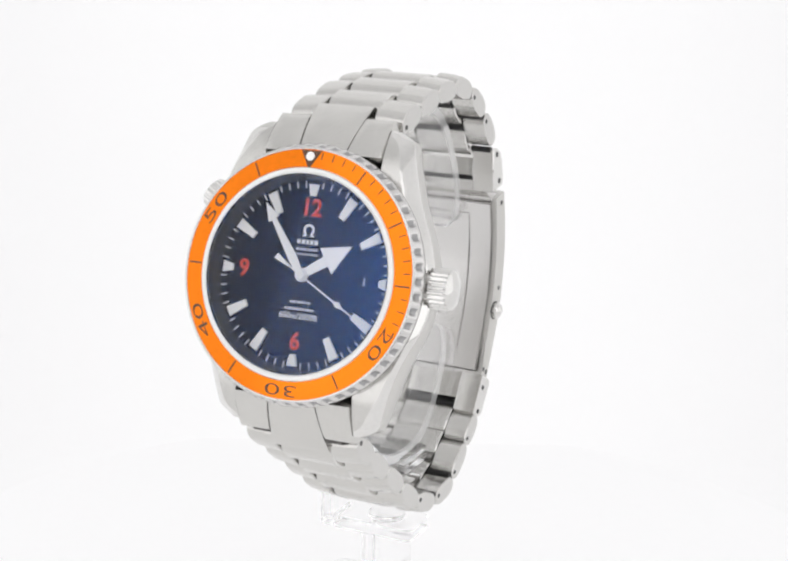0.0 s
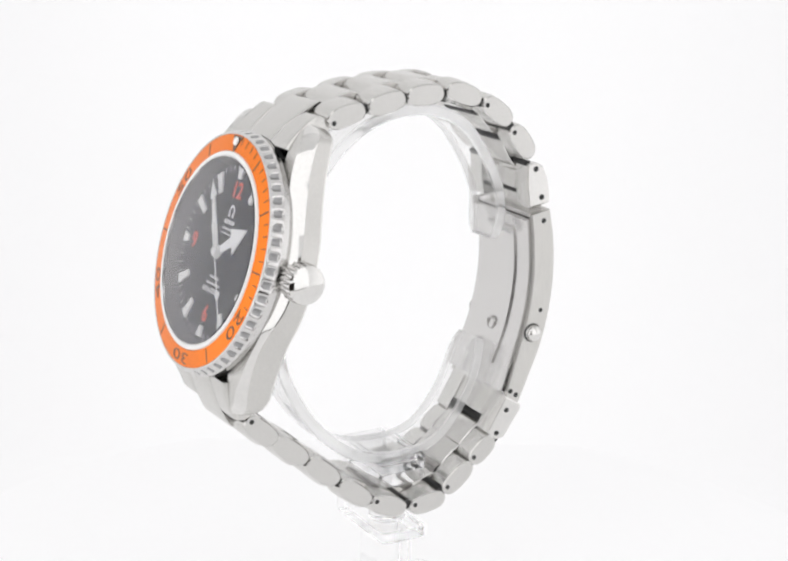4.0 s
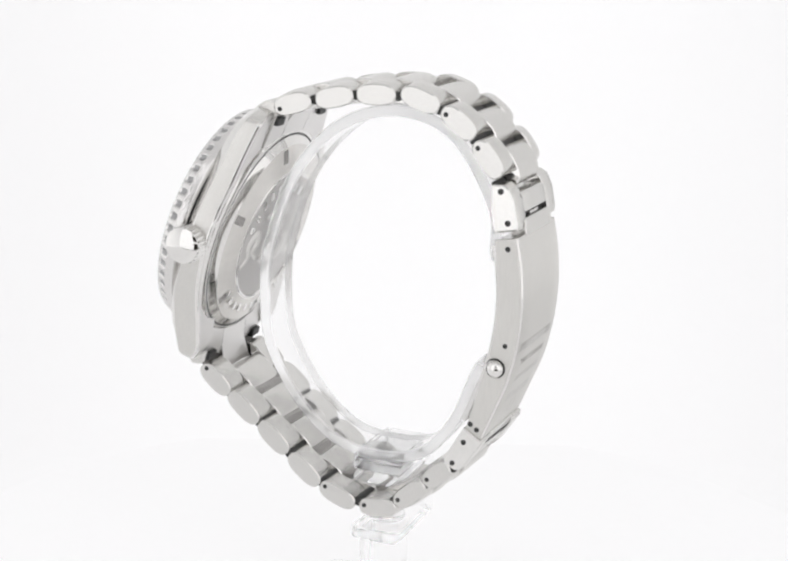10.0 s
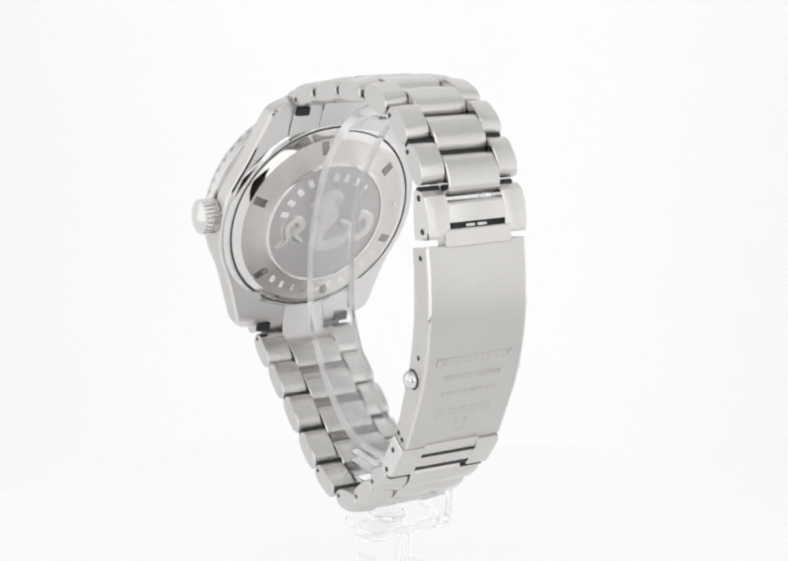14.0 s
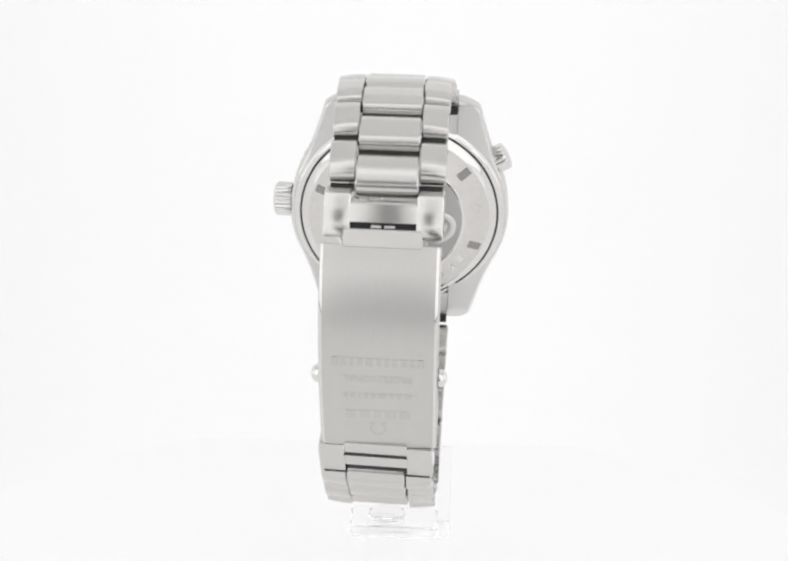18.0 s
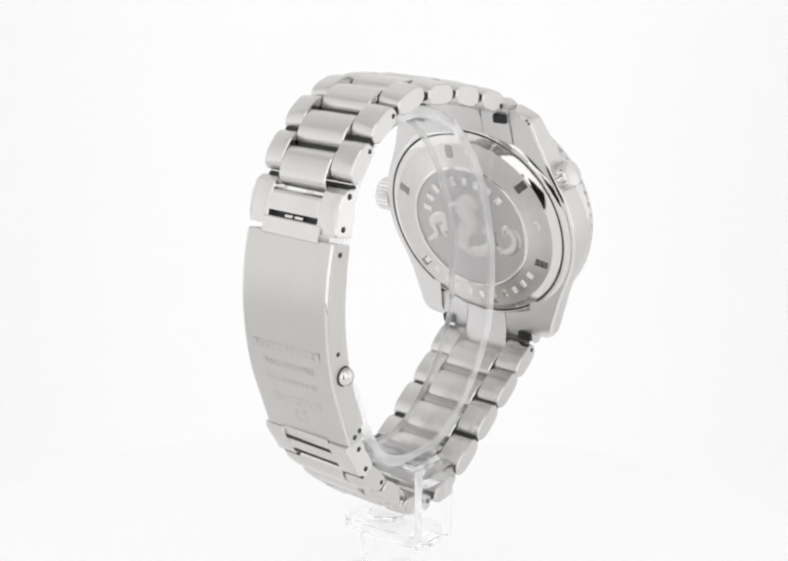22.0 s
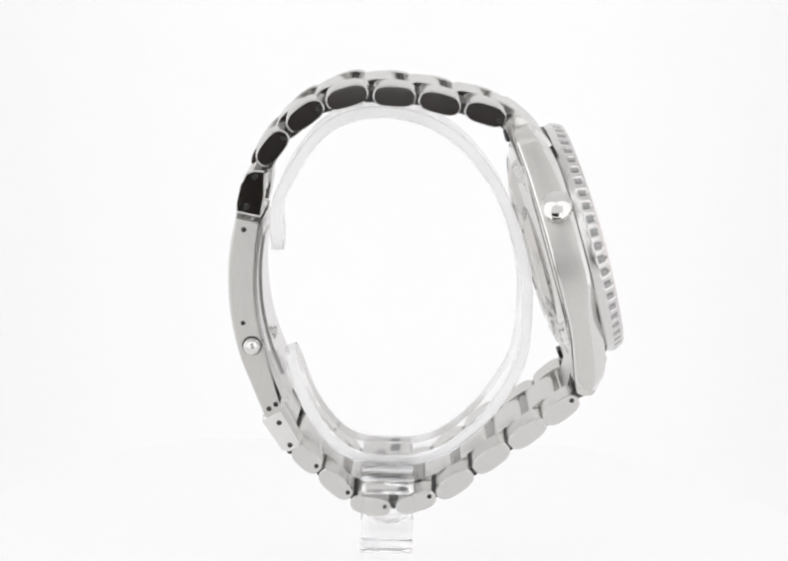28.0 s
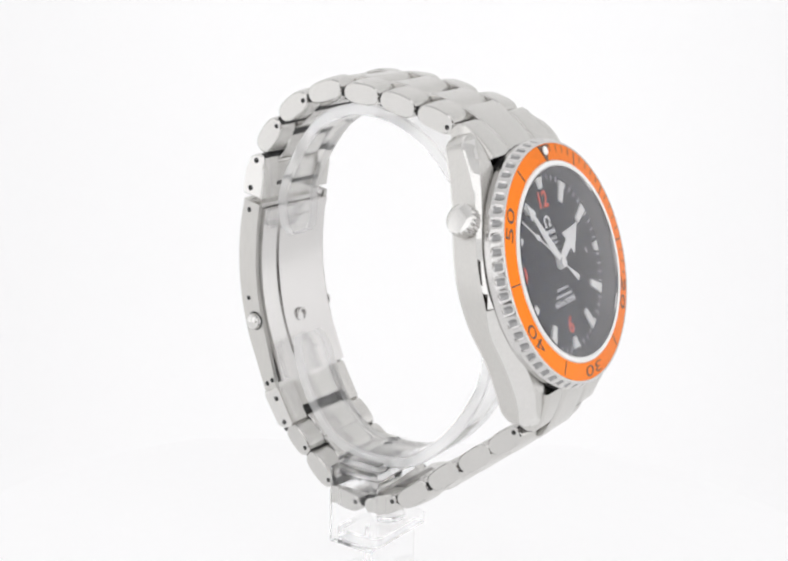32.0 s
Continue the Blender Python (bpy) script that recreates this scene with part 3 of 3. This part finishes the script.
        part("wrench_slot", moved(block(-0.9, 0.9, -1.4, 1.4, -0.1, 0.2, 0.2), m), slot_steel, b, "flush grey block for a shaded wrench slot")
    def engraved(name, mirror_angle, r, w, h, z, mat):
        """A bar that faces out of the back; angle clockwise from twelve as seen from behind."""
        x, y = polar(r, mirror_angle)
        part(name, moved(slab([(-w / 2, -h / 2), (w / 2, -h / 2), (w / 2, h / 2), (-w / 2, h / 2)], -0.06, 0.02), Matrix.Translation((-x, y, z)) @ Matrix.Rotation(radians(mirror_angle), 4, "Z")), mat, b)
    for k in range(9):
        engraved("raised_letter", -75 + 15.2 * k, 10.4, 1.2, 1.9, -12.14, polished)
    for k in range(11):
        engraved("raised_letter", 124 + 10.6 * k, 15.6, 1.15, 1.8, back_face(15.6) - 0.06, polished)
    # a plain curling relief in the middle
    swirl = []
    for pts, w in (([(-6.6, -2.8), (-5.2, -1.6), (-5.6, 0.2), (-4.2, 1.3), (-3.4, 0.2), (-4.2, -0.9), (-3.0, -2.2)], 0.8), ([(-0.6, -3.4), (-0.9, -0.6), (0.4, 1.4), (-0.6, 3.2), (0.4, 4.6), (1.6, 3.8)], 1.5), ([(-2.0, -2.4), (0.4, -3.2), (2.6, -2.2), (3.2, -0.4), (1.9, 0.6)], 1.0),
                   ([(3.2, -1.6), (4.6, -2.6), (6.2, -1.4), (6.4, 0.4), (5.2, 1.3), (4.8, 0.1)], 0.8), ([(-2.6, 3.2), (-1.4, 3.7), (-0.6, 3.2)], 0.6)):
        line = spline([(x, y, 0) for x, y in pts], 6)
        rings = []
        for i, p in enumerate(line):
            d = (line[min(i + 1, len(line) - 1)] - line[max(i - 1, 0)]).normalized()
            n = Vector((-d.y, d.x, 0))
            k = w * (0.35 + 0.65 * math.sin(math.pi * min(1, (i + 2) / (len(line) + 3))))
            rings.append([(-1.65 * (p.x + n.x * q * k), 1.5 * (p.y + n.y * q * k) - 0.8, -12.1 - h) for q, h in ((-1, -0.1), (-0.6, 0.18), (0, 0.26), (0.6, 0.18), (1, -0.1))])
        swirl.append(loft(rings))
    part("relief", merge(*swirl), relief_steel, b, "plain curling raised emblem")
    part("small_emblem", moved(horseshoe(0.9, 0.3, 0.06), Matrix.Translation((-polar(16.0, 79)[0], polar(16.0, 79)[1], back_face(16.0) - 0.02)) @ Matrix.Rotation(radians(180), 4, "Y")), polished, b)
    return b


def profile(length, thick, e=0.72, n=28, flat=0.0):
    pts = []
    for k in range(n):
        a = 2 * math.pi * k / n
        x, z = math.cos(a), math.sin(a)
        pts.append((length / 2 * math.copysign(abs(x) ** e, x), thick / 2 * math.copysign(abs(z) ** (e + 0.1), z)))
    return pts


def link_geo(length, y0, y1, high0, high1, low=1.75, bevel=0.3):
    """A bracelet piece across y0..y1: x along the bracelet, z outwards. high: how far its face stands out at either side."""
    prof = profile(length, 2.0)
    rings = []
    n = 5
    ys = [(y0, 1)] + [(y0 + bevel * 0.6 + (y1 - y0 - 1.2 * bevel) * k / n, 0) for k in range(n + 1)] + [(y1, 1)]
    for y, cut in ys:
        f = (y - y0) / (y1 - y0)
        high = high0 + (high1 - high0) * f * f - cut * bevel * 0.7
        kx = 1 - cut * bevel * 1.6 / length
        rings.append([(x * kx, y, z * (high if z > 0 else low - cut * bevel * 0.5)) for x, z in prof])
    return loft(rings)


def link_paint(n, p):
    return 1 if abs(n.y) > 0.45 else 0


# rows of the bracelet: middle x, z of the crown-side face, direction, length, half width, middle y, turn about z, pin end
ROWS = [
    ("L1", -15.66, 104.98, 16.4, 7.6, 10.9, 0.1, 0.0, -1), ("L2", -7.58, 106.7, 13.0, 7.6, 10.6, 0.1, 0.0, 0), ("L3", 0.36, 107.7, 2.5, 7.6, 10.3, 0.1, 0.0, 0),
    ("L4", 8.58, 107.4, -18.0, 7.7, 10.0, 0.1, -0.2, 0), ("L5", 15.81, 103.93, -37.0, 7.6, 9.9, 0.0, -0.4, -1), ("L6", 21.41, 98.06, -52.5, 7.5, 9.9, -0.1, -0.8, -1),
    ("G", 14.22, 39.17, -137.0, 6.6, 10.1, -1.3, -3.0, 1), ("H", 8.98, 34.38, -139.0, 7.7, 10.2, -1.1, -2.2, 1), ("I", 2.58, 30.5, -172.0, 7.7, 10.3, -0.8, -1.8, 1),
    ("J", -5.8, 31.4, 160.0, 7.9, 10.4, -0.6, -1.4, 1), ("K", -12.82, 35.24, 142.5, 8.1, 10.5, -0.4, -1.0, 0), ("M", -19.41, 40.66, 140.0, 8.0, 10.6, -0.3, -0.8, 0),
    ("N", -25.88, 45.77, 140.5, 8.1, 10.7, -0.2, -0.6, 0), ("O", -31.84, 50.6, 140.0, 7.7, 10.9, -0.2, -0.5, 1)]


def row_pose(x, z, direction, half, mid, turn, roll=0.4):
    """The pose of a bracelet row (millimetres): the given face lies half a width off the middle."""
    t = radians(turn)
    return Matrix.Translation((x - half * math.sin(t), mid, z - half * math.sin(radians(roll)))) @ Matrix.Rotation(t, 4, "Z") @ Matrix.Rotation(radians(-roll), 4, "X") @ Matrix.Rotation(radians(-direction), 4, "Y")


def between(a, b, f):
    m = a.to_quaternion().slerp(b.to_quaternion(), f).to_matrix().to_4x4()
    m.translation = a.translation.lerp(b.translation, f)
    return m


INNER = 5.25
UPPER_CONNECTOR = row_pose(24.4, 89.9, -82.0, 10.1, -0.5, -1.6, 0.3)
LOWER_CONNECTOR = row_pose(18.6, 44.7, -121.0, 10.2, -1.2, -3.2, 0.8)


def make_bracelet():
    poses = []
    for name, x, z, direction, length, half, mid, turn, pin in ROWS:
        m = row_pose(x, z, direction, half, mid, turn, 0.3 if z > 60 else 0.9)
        poses.append(m)
        for side in (1, -1):
            if side > 0:
                g = link_geo(length, INNER + 0.15, half, 2.55, 2.05)
            else:
                g = moved(link_geo(length, INNER + 0.15, half, 2.55, 2.05), Matrix.Diagonal((1, -1, 1, 1)))
            ob = part("outer_link", g, [brushed, link_flank], watch, "", pose_mm(m), 32, link_paint)
            if pin:
                px = pin * (length / 2 - 1.15)
                g = moved(disc(0.45, 0, 0.05, 16), Matrix.Translation((px, side * (half - 0.02), -0.25)) @ Matrix.Rotation(radians(-90 * side), 4, "X"))
                part("pin", g, recess_dark, ob, "dark disc for the shade in a pin hole")
    n_top = 6
    shift = 0.36
    middles = []
    for i in range(len(poses)):
        if i < n_top - 1:
            m = between(poses[i], poses[i + 1], shift)
        elif i == n_top - 1:
            m = poses[i] @ Matrix.Rotation(radians(8), 4, "Y") @ Matrix.Translation((2.5, 0, 0))
        elif i == n_top:
            m = poses[i] @ Matrix.Translation((-0.7, 0, 0))
        else:
            m = between(poses[i], poses[i - 1], shift)
        middles.append(m)
        part("centre_link", link_geo(7.3, -INNER, INNER, 2.75, 2.75, 1.7, 0.3), [brushed, polished], watch, "", pose_mm(m), 32, link_paint)
    ends = [poses[0] @ Matrix.Translation((-ROWS[0][4] / 2 - 0.9, 0, 0)), poses[-1] @ Matrix.Translation((ROWS[-1][4] / 2 + 0.9, 0, 0))]
    # dark tubes in the joints, added for the shade between the links
    def tube(m, y0, y1, r, mat=gap_dark):
        g = moved(disc(r, y0, y1, 16), Matrix.Rotation(radians(-90), 4, "X"))
        part("joint_shade", g, mat, watch, "dark tube put in for the shade of the joint", pose_mm(m))
    for m in ends:
        tube(m, -8.6, 8.6, 1.3)
    upper, lower = UPPER_CONNECTOR, LOWER_CONNECTOR
    for m, y1 in ((between(poses[n_top - 1], upper, 0.5), 9.5), (lower @ Matrix.Translation((4.1, 0, 1.1)), 9.6)):
        tube(m, 5.5, y1, 0.6, recess_dark)
        tube(m, -y1, -5.5, 0.6, recess_dark)
    tube(lower @ Matrix.Translation((2.2, 0, 0.9)), -5.2, 5.2, 1.1, recess_dark)
    for i in range(len(poses) - 1):
        if i == n_top - 1:
            continue
        half = min(ROWS[i][5], ROWS[i + 1][5])
        tube(between(middles[i], middles[i + 1], 0.5), -INNER + 0.1, INNER - 0.1, 1.25 if i < n_top else 1.4, recess_dark if i < n_top else slot_steel)
        m = between(poses[i], poses[i + 1], 0.5) @ Matrix.Translation((0, 0, 0.25))
        tube(m, INNER - 0.2, half - 0.45, 0.85 if i < n_top else 0.9, recess_dark)
        tube(m, -half + 0.45, -INNER + 0.2, 0.85 if i < n_top else 0.9, recess_dark)


def make_end_links():
    for k in (1, -1):
        start = 20.5 if k > 0 else 20.0
        def face(u):
            """Height of the curved face at the distance u from the middle of the dial."""
            return -3.5 - 5.0 * (max(0, u - start) / 8.0) ** 1.45
        whole = None
        for side, reach in ((0, 30.0 + 0.4 * k), (1, 27.5 + 0.4 * k), (-1, 27.5 + 0.4 * k)):
            def across(u, f):
                """x at the fraction f of the piece's width: the middle piece flares outwards."""
                seam = 4.55 + 0.9 * max(0, min(1, (u - 22) / 7.0))
                if side == 0:
                    return (2 * f - 1) * (seam - 0.05)
                return side * (seam + 0.05 + f * (10.98 - seam - 0.05))
            rings = []
            for f, cut in ((0, 0.3), (0.015, 0.1), (0.045, 0), (0.25, 0), (0.5, 0), (0.75, 0), (0.955, 0), (0.985, 0.1), (1, 0.3)):
                top = []
                for j in range(19):
                    u = 20.9 + (reach - 20.9) * j / 18
                    top.append((across(u, f), k * u, face(u) - cut - 0.25 * max(0, (j - 16) / 2) ** 2))
                end = top[-1][2]
                low = [(reach - 0.1, end - 0.5), (reach - 0.3, end - 1.4), (reach - 1.2, end - 2.4), (24.0, -10.6), (18.8, -9.9)]
                rings.append(top + [(across(q, f), k * q, d) for q, d in low])
            if whole is None:
                whole = in_case("end_link", loft(rings), [brushed_case, back_satin], "brushed end link between the lugs", smooth=30, paint=lambda n, p: 1 if n.z < -0.4 else 0)
            else:
                in_case("end_link_side", loft(rings), [brushed_case, back_satin], parent=whole, smooth=30, paint=lambda n, p: 1 if n.z < -0.4 else 0)
        # spring bar hollow seen from behind: a dark block drawn for its shade
        for side in (1, -1):
            in_case("bar_recess_shade", block(side * 9.4 - 1.5, side * 9.4 + 1.5, k * 24.6 - 0.9, k * 24.6 + 0.9, -11.3, -10.2, 0.3), recess_dark, "dark block for the shade in the spring-bar recess")
            in_case("seam_line", loft([[(side * (4.55 + 0.9 * max(0, (u - 22) / 7.0)) + q, k * u, face(u) - d) for q, d in ((-0.07, 0.25), (0.07, 0.25), (0.07, 0.6), (-0.07, 0.6))] for u in [21 + 0.4 * j for j in range(17)]]), recess_dark, "fine dark seam", parent=whole)


# ---- the folding clasp ----
CLASP_YAW, CLASP_MID = -1.9, -0.9
CLASP_OUT = [(28.15, 85.1), (29.2, 79.5), (29.6, 73.0), (29.05, 66.0), (27.5, 59.0), (25.2, 53.0), (22.9, 47.3)]
CLASP = Matrix.Translation((0.05, CLASP_MID, 0)) @ Matrix.Translation((26, 0, 0)) @ Matrix.Rotation(radians(CLASP_YAW), 4, "Z") @ Matrix.Translation((-26, 0, 0))


def clasp_frames(steps=6):
    line = spline([(x, z, 0) for x, z in CLASP_OUT], steps)
    out = []
    for i, p in enumerate(line):
        d = (line[min(i + 1, len(line) - 1)] - line[max(i - 1, 0)]).normalized()
        out.append((p, Vector((d.y, -d.x, 0)), d))
    return out


def clasp_point(f, y, depth, frames):
    """A point at the fraction f of the cover's length, y across it and depth below its face."""
    k = min(int(f * (len(frames) - 1)), len(frames) - 2)
    g = f * (len(frames) - 1) - k
    p = frames[k][0].lerp(frames[k + 1][0], g)
    n = frames[k][1].lerp(frames[k + 1][1], g)
    return Vector((p.x + n.x * depth, y, p.y + n.y * depth))


def make_clasp():
    fr = clasp_frames()
    m = pose_mm(CLASP)
    rings = []
    for i, (p, n, d) in enumerate(fr):
        f = i / (len(fr) - 1)
        wall = blend(f, [(0, 4.2), (0.2, 4.6), (0.7, 4.6), (1, 3.4)])
        sec = [(-10.25, 0.55), (-10.05, 0.25), (-9.6, 0.06), (-5, -0.04), (0, -0.08), (5, -0.04), (9.6, 0.06), (10.05, 0.25), (10.25, 0.55), (10.25, wall), (9.25, wall), (9.25, 1.3), (-9.25, 1.3), (-9.25, wall), (-10.25, wall)]
        rings.append([(p.x + n.x * q, y, p.y + n.y * q) for y, q in sec])
    cover = part("clasp_cover", loft(rings), [brushed_clasp, side_steel, polished], watch, "brushed steel clasp cover with engraved lines", m, 30, lambda n, p: 1 if abs(n.y) > 0.8 else (2 if abs(n.y) > 0.25 else 0))
    # inner folding blades
    def blade(name, f0, f1, half, depth, thick, mat):
        rs = []
        for k in range(17):
            f = f0 + (f1 - f0) * k / 16
            ring = []
            for y, q in ((-half, depth), (half, depth), (half, depth + thick), (-half, depth + thick)):
                ring.append(clasp_point(f, y, q, fr))
            rs.append(ring)
        return part(name, loft(rs), mat, watch, "flat steel folding blade inside the clasp", m)
    blade("folding_blade", 0.03, 0.97, 9.2, 4.3, 1.0, satin)
    blade("end_wall", 0.002, 0.03, 9.2, 1.32, 2.7, satin)
    blade("end_wall", 0.975, 0.998, 9.2, 1.32, 2.0, satin)
    inner = blade("inner_blade", 0.1, 0.86, 4.6, 5.32, 0.35, satin)
    a = clasp_point(0.66, 0, 5.75, fr)
    part("rivet", moved(lathe([(1.05, 0), (1.45, 0), (1.45, 0.3), (1.05, 0.3)], 32), Matrix.Translation(a) @ Matrix.Rotation(radians(-90), 4, "Y")), satin, inner, "round rivet ring")
    for side in (1, -1):
        a = clasp_point(0.63, side * 10.2, 2.9, fr)
        part("button_seat", moved(disc(1.85, 0, 0.09, 24), Matrix.Translation(a) @ Matrix.Rotation(radians(-90 * side), 4, "X")), recess_dark, cover, "dark ring round the push button")
        g = lathe([(0.01, 0), (1.4, 0), (1.6, 0.15), (1.6, 0.8), (1.3, 1.25), (0.7, 1.55), (0.01, 1.65)], 32)
        part("push_button", moved(g, Matrix.Translation(a) @ Matrix.Rotation(radians(-90 * side), 4, "X")), polished, cover, "domed polished push button")
        for f, q, r in ((0.05, 2.0, 0.5), (0.52, 2.2, 0.45), (0.965, 1.5, 0.5), (0.955, 3.0, 0.5)):
            a = clasp_point(f, side * 10.23, q, fr)
            part("pin", moved(disc(r, 0, 0.05, 16), Matrix.Translation(a) @ Matrix.Rotation(radians(-90 * side), 4, "X")), recess_dark, cover, "dark disc for the shade in a pin hole")
    # engraving: reads the other way up, near the lower end
    def engrave(name, geo, f, y=0.0):
        rise = -0.06 - 0.035 * max(0, 1 - abs(y) / 5)
        p = clasp_point(f, y, rise, fr)
        q = clasp_point(f + 0.02, y, rise, fr)
        up = (q - p).normalized()
        out = Vector((0, -1, 0)).cross(up)
        x = up.cross(out)
        rot = Matrix((x, up, out)).transposed().to_4x4()
        part(name, moved(geo, Matrix.Translation(p) @ rot), engraving, cover)
    engrave("engraved_emblem", horseshoe(1.45, 0.34, 0.015), 0.885)
    engrave("engraved_word", lettering("PROFESSIONAL", 1.75, 0.03, 0.02), 0.603)
    for f, widths, height, gap in ((0.796, [1.9, 2.1, 1.5, 1.9, 1.9], 1.8, 0.5), (0.688, [1.4, 0.9, 0.8, 1.5, 0.8, 0.8, 0.6, 0.9, 0.8], 1.0, 0.42),
                                   (0.529, [1.0, 0.8, 1.1, 1.0, 0.8, 0.9, 1.3, 1.0, 0.8, 1.0, 1.0], 1.5, 0.5)):
        y = -(sum(widths) + gap * (len(widths) - 1)) / 2
        for w in widths:
            engrave("engraved_mark", slab([(-w / 2, -height / 2), (w / 2, -height / 2), (w / 2, height / 2), (-w / 2, height / 2)], 0, 0.015), f, -(y + w / 2))
            y += w + gap
    return cover


def make_connectors():
    # upper: plate with a notch for the middle link and a slot over the clasp's tongue
    def ear(o, a, b):
        cx = sum(q[0] for q in o) / len(o)
        cz = sum(q[1] for q in o) / len(o)
        small = [(cx + (x - cx) * 0.93, cz + (z - cz) * 0.95) for x, z in o]
        lo, hi = min(a, b), max(a, b)
        return loft([[(x, lo, z) for x, z in small], [(x, lo + 0.2, z) for x, z in o], [(x, hi - 0.2, z) for x, z in o], [(x, hi, z) for x, z in small]])
    m = pose_mm(UPPER_CONNECTOR)
    side = [(-4.3, -1.2), (-4.1, 0.8), (-3.3, 1.9), (-1.0, 2.7), (2.6, 2.95), (4.0, 2.7), (4.2, -1.6), (0, -1.7)]
    mid = [(-2.2, -1.0), (-2.2, 1.2), (-2.1, 2.2), (-1.7, 2.65), (1.35, 2.85), (1.4, 0.2), (1.3, -1.2)]
    g = merge(ear(side, 5.6, 10.1), ear(side, -10.1, -5.6), ear(mid, -5.65, 5.65))
    top = part("clasp_connector", g, [brushed, polished], watch, "notched steel connector above the clasp", m, 30, link_paint)
    part("hinge_tongue", block(2.45, 5.6, -6.7, 6.7, 0.2, 3.12, 0.4), brushed, top, "narrow tongue of the clasp")
    # dark filler down in the slot stands for its shade
    part("slot_shade", block(1.3, 2.5, -6.6, 6.6, -0.6, 1.7, 0.15), recess_dark, top, "dark filler for the shade in the slot over the tongue")
    part("hinge_bar", merge(*[moved(block(-0.95, 0.95, -0.3, 0.3, -0.5, 0.5, 0.2), Matrix.Translation((2.05, y, 2.0)) @ Matrix.Rotation(radians(90), 4, "Z")) for y in (-1.2, 1.1)]), satin, top, "row of hinge knuckles")
    for k in (1, -1):
        for x, z in ((-3.0, 0.35), (2.6, 1.1)):
            part("pin", moved(disc(0.55, 0, 0.05, 16), Matrix.Translation((x, k * 10.1, z)) @ Matrix.Rotation(radians(-90 * k), 4, "X")), recess_dark, top, "dark disc for the shade in a pin hole")
    m = pose_mm(LOWER_CONNECTOR)
    side = [(-4.2, -1.7), (-4.2, 2.1), (-3.4, 2.5), (3.0, 2.2), (3.9, 1.3), (4.2, -0.6), (3.6, -1.6)]
    mid = [(-5.0, -1.4), (-4.9, 2.1), (1.0, 2.3), (1.3, 1.4), (1.2, -1.3)]
    g = merge(ear(side, 5.6, 10.2), ear(side, -10.2, -5.6), ear(mid, -5.65, 5.65))
    low = part("clasp_connector", g, [brushed, polished], watch, "notched steel connector below the clasp", m, 30, link_paint)
    # dark strip on the plate, in place of a slot's shade
    part("slot_shade", block(-0.26, 0.26, -7.4, 7.4, 1.5, 2.4, 0.1), recess_dark, low, "dark strip for the shade of a slot", pose(-0.0019, 0, 0))
    for k in (1, -1):
        for x, z in ((-1.9, -0.2), (2.9, 0.3)):
            part("pin", moved(disc(0.5, 0, 0.05, 16), Matrix.Translation((x, k * 10.2, z)) @ Matrix.Rotation(radians(-90 * k), 4, "X")), recess_dark, low, "dark disc for the shade in a pin hole")


engraving = textured(material("engraved_steel", (0.56, 0.552, 0.535), 0.4, 1.0), (3000, 3000, 3000), 0.1, 0.03)
side_steel = textured(material("flat_brushed_side_steel", STEEL, 0.5, 1.0), (6000, 6000, 400), 0.06, 0.05)
brushed_clasp = brushing(textured(material("brushed_clasp_steel", STEEL, 0.43, 1.0), (6000, 6000, 250), 0.035, 0.015), "Y", 0.85)

make_case()
make_bezel()
make_dial()
make_crystal()
make_crown()
make_back()
make_end_links()
make_bracelet()
make_clasp()
make_connectors()
hour_hand, minute_hand, seconds_hand = make_hands()


# ---- what moves ----
def motions():
    times = [2.0 * k for k in range(17)]
    for ob in (turntable, stand, watch):
        walk(ob, [(t, pose(0, 0, 0, 0, 0, -TURN * (t - SIDE_ON))) for t in times])
    walk(seconds_hand, [(t, hand_pose(SECOND_AT + 6.0 * t)) for t in times])
    walk(minute_hand, [(t, hand_pose(MINUTE_AT + 0.1 * t)) for t in (0.0, 16.0, 32.0)])
    walk(hour_hand, [(t, hand_pose(MINUTE_AT / 12 + 30 + t / 120)) for t in (0.0, 16.0, 32.0)])


motions()
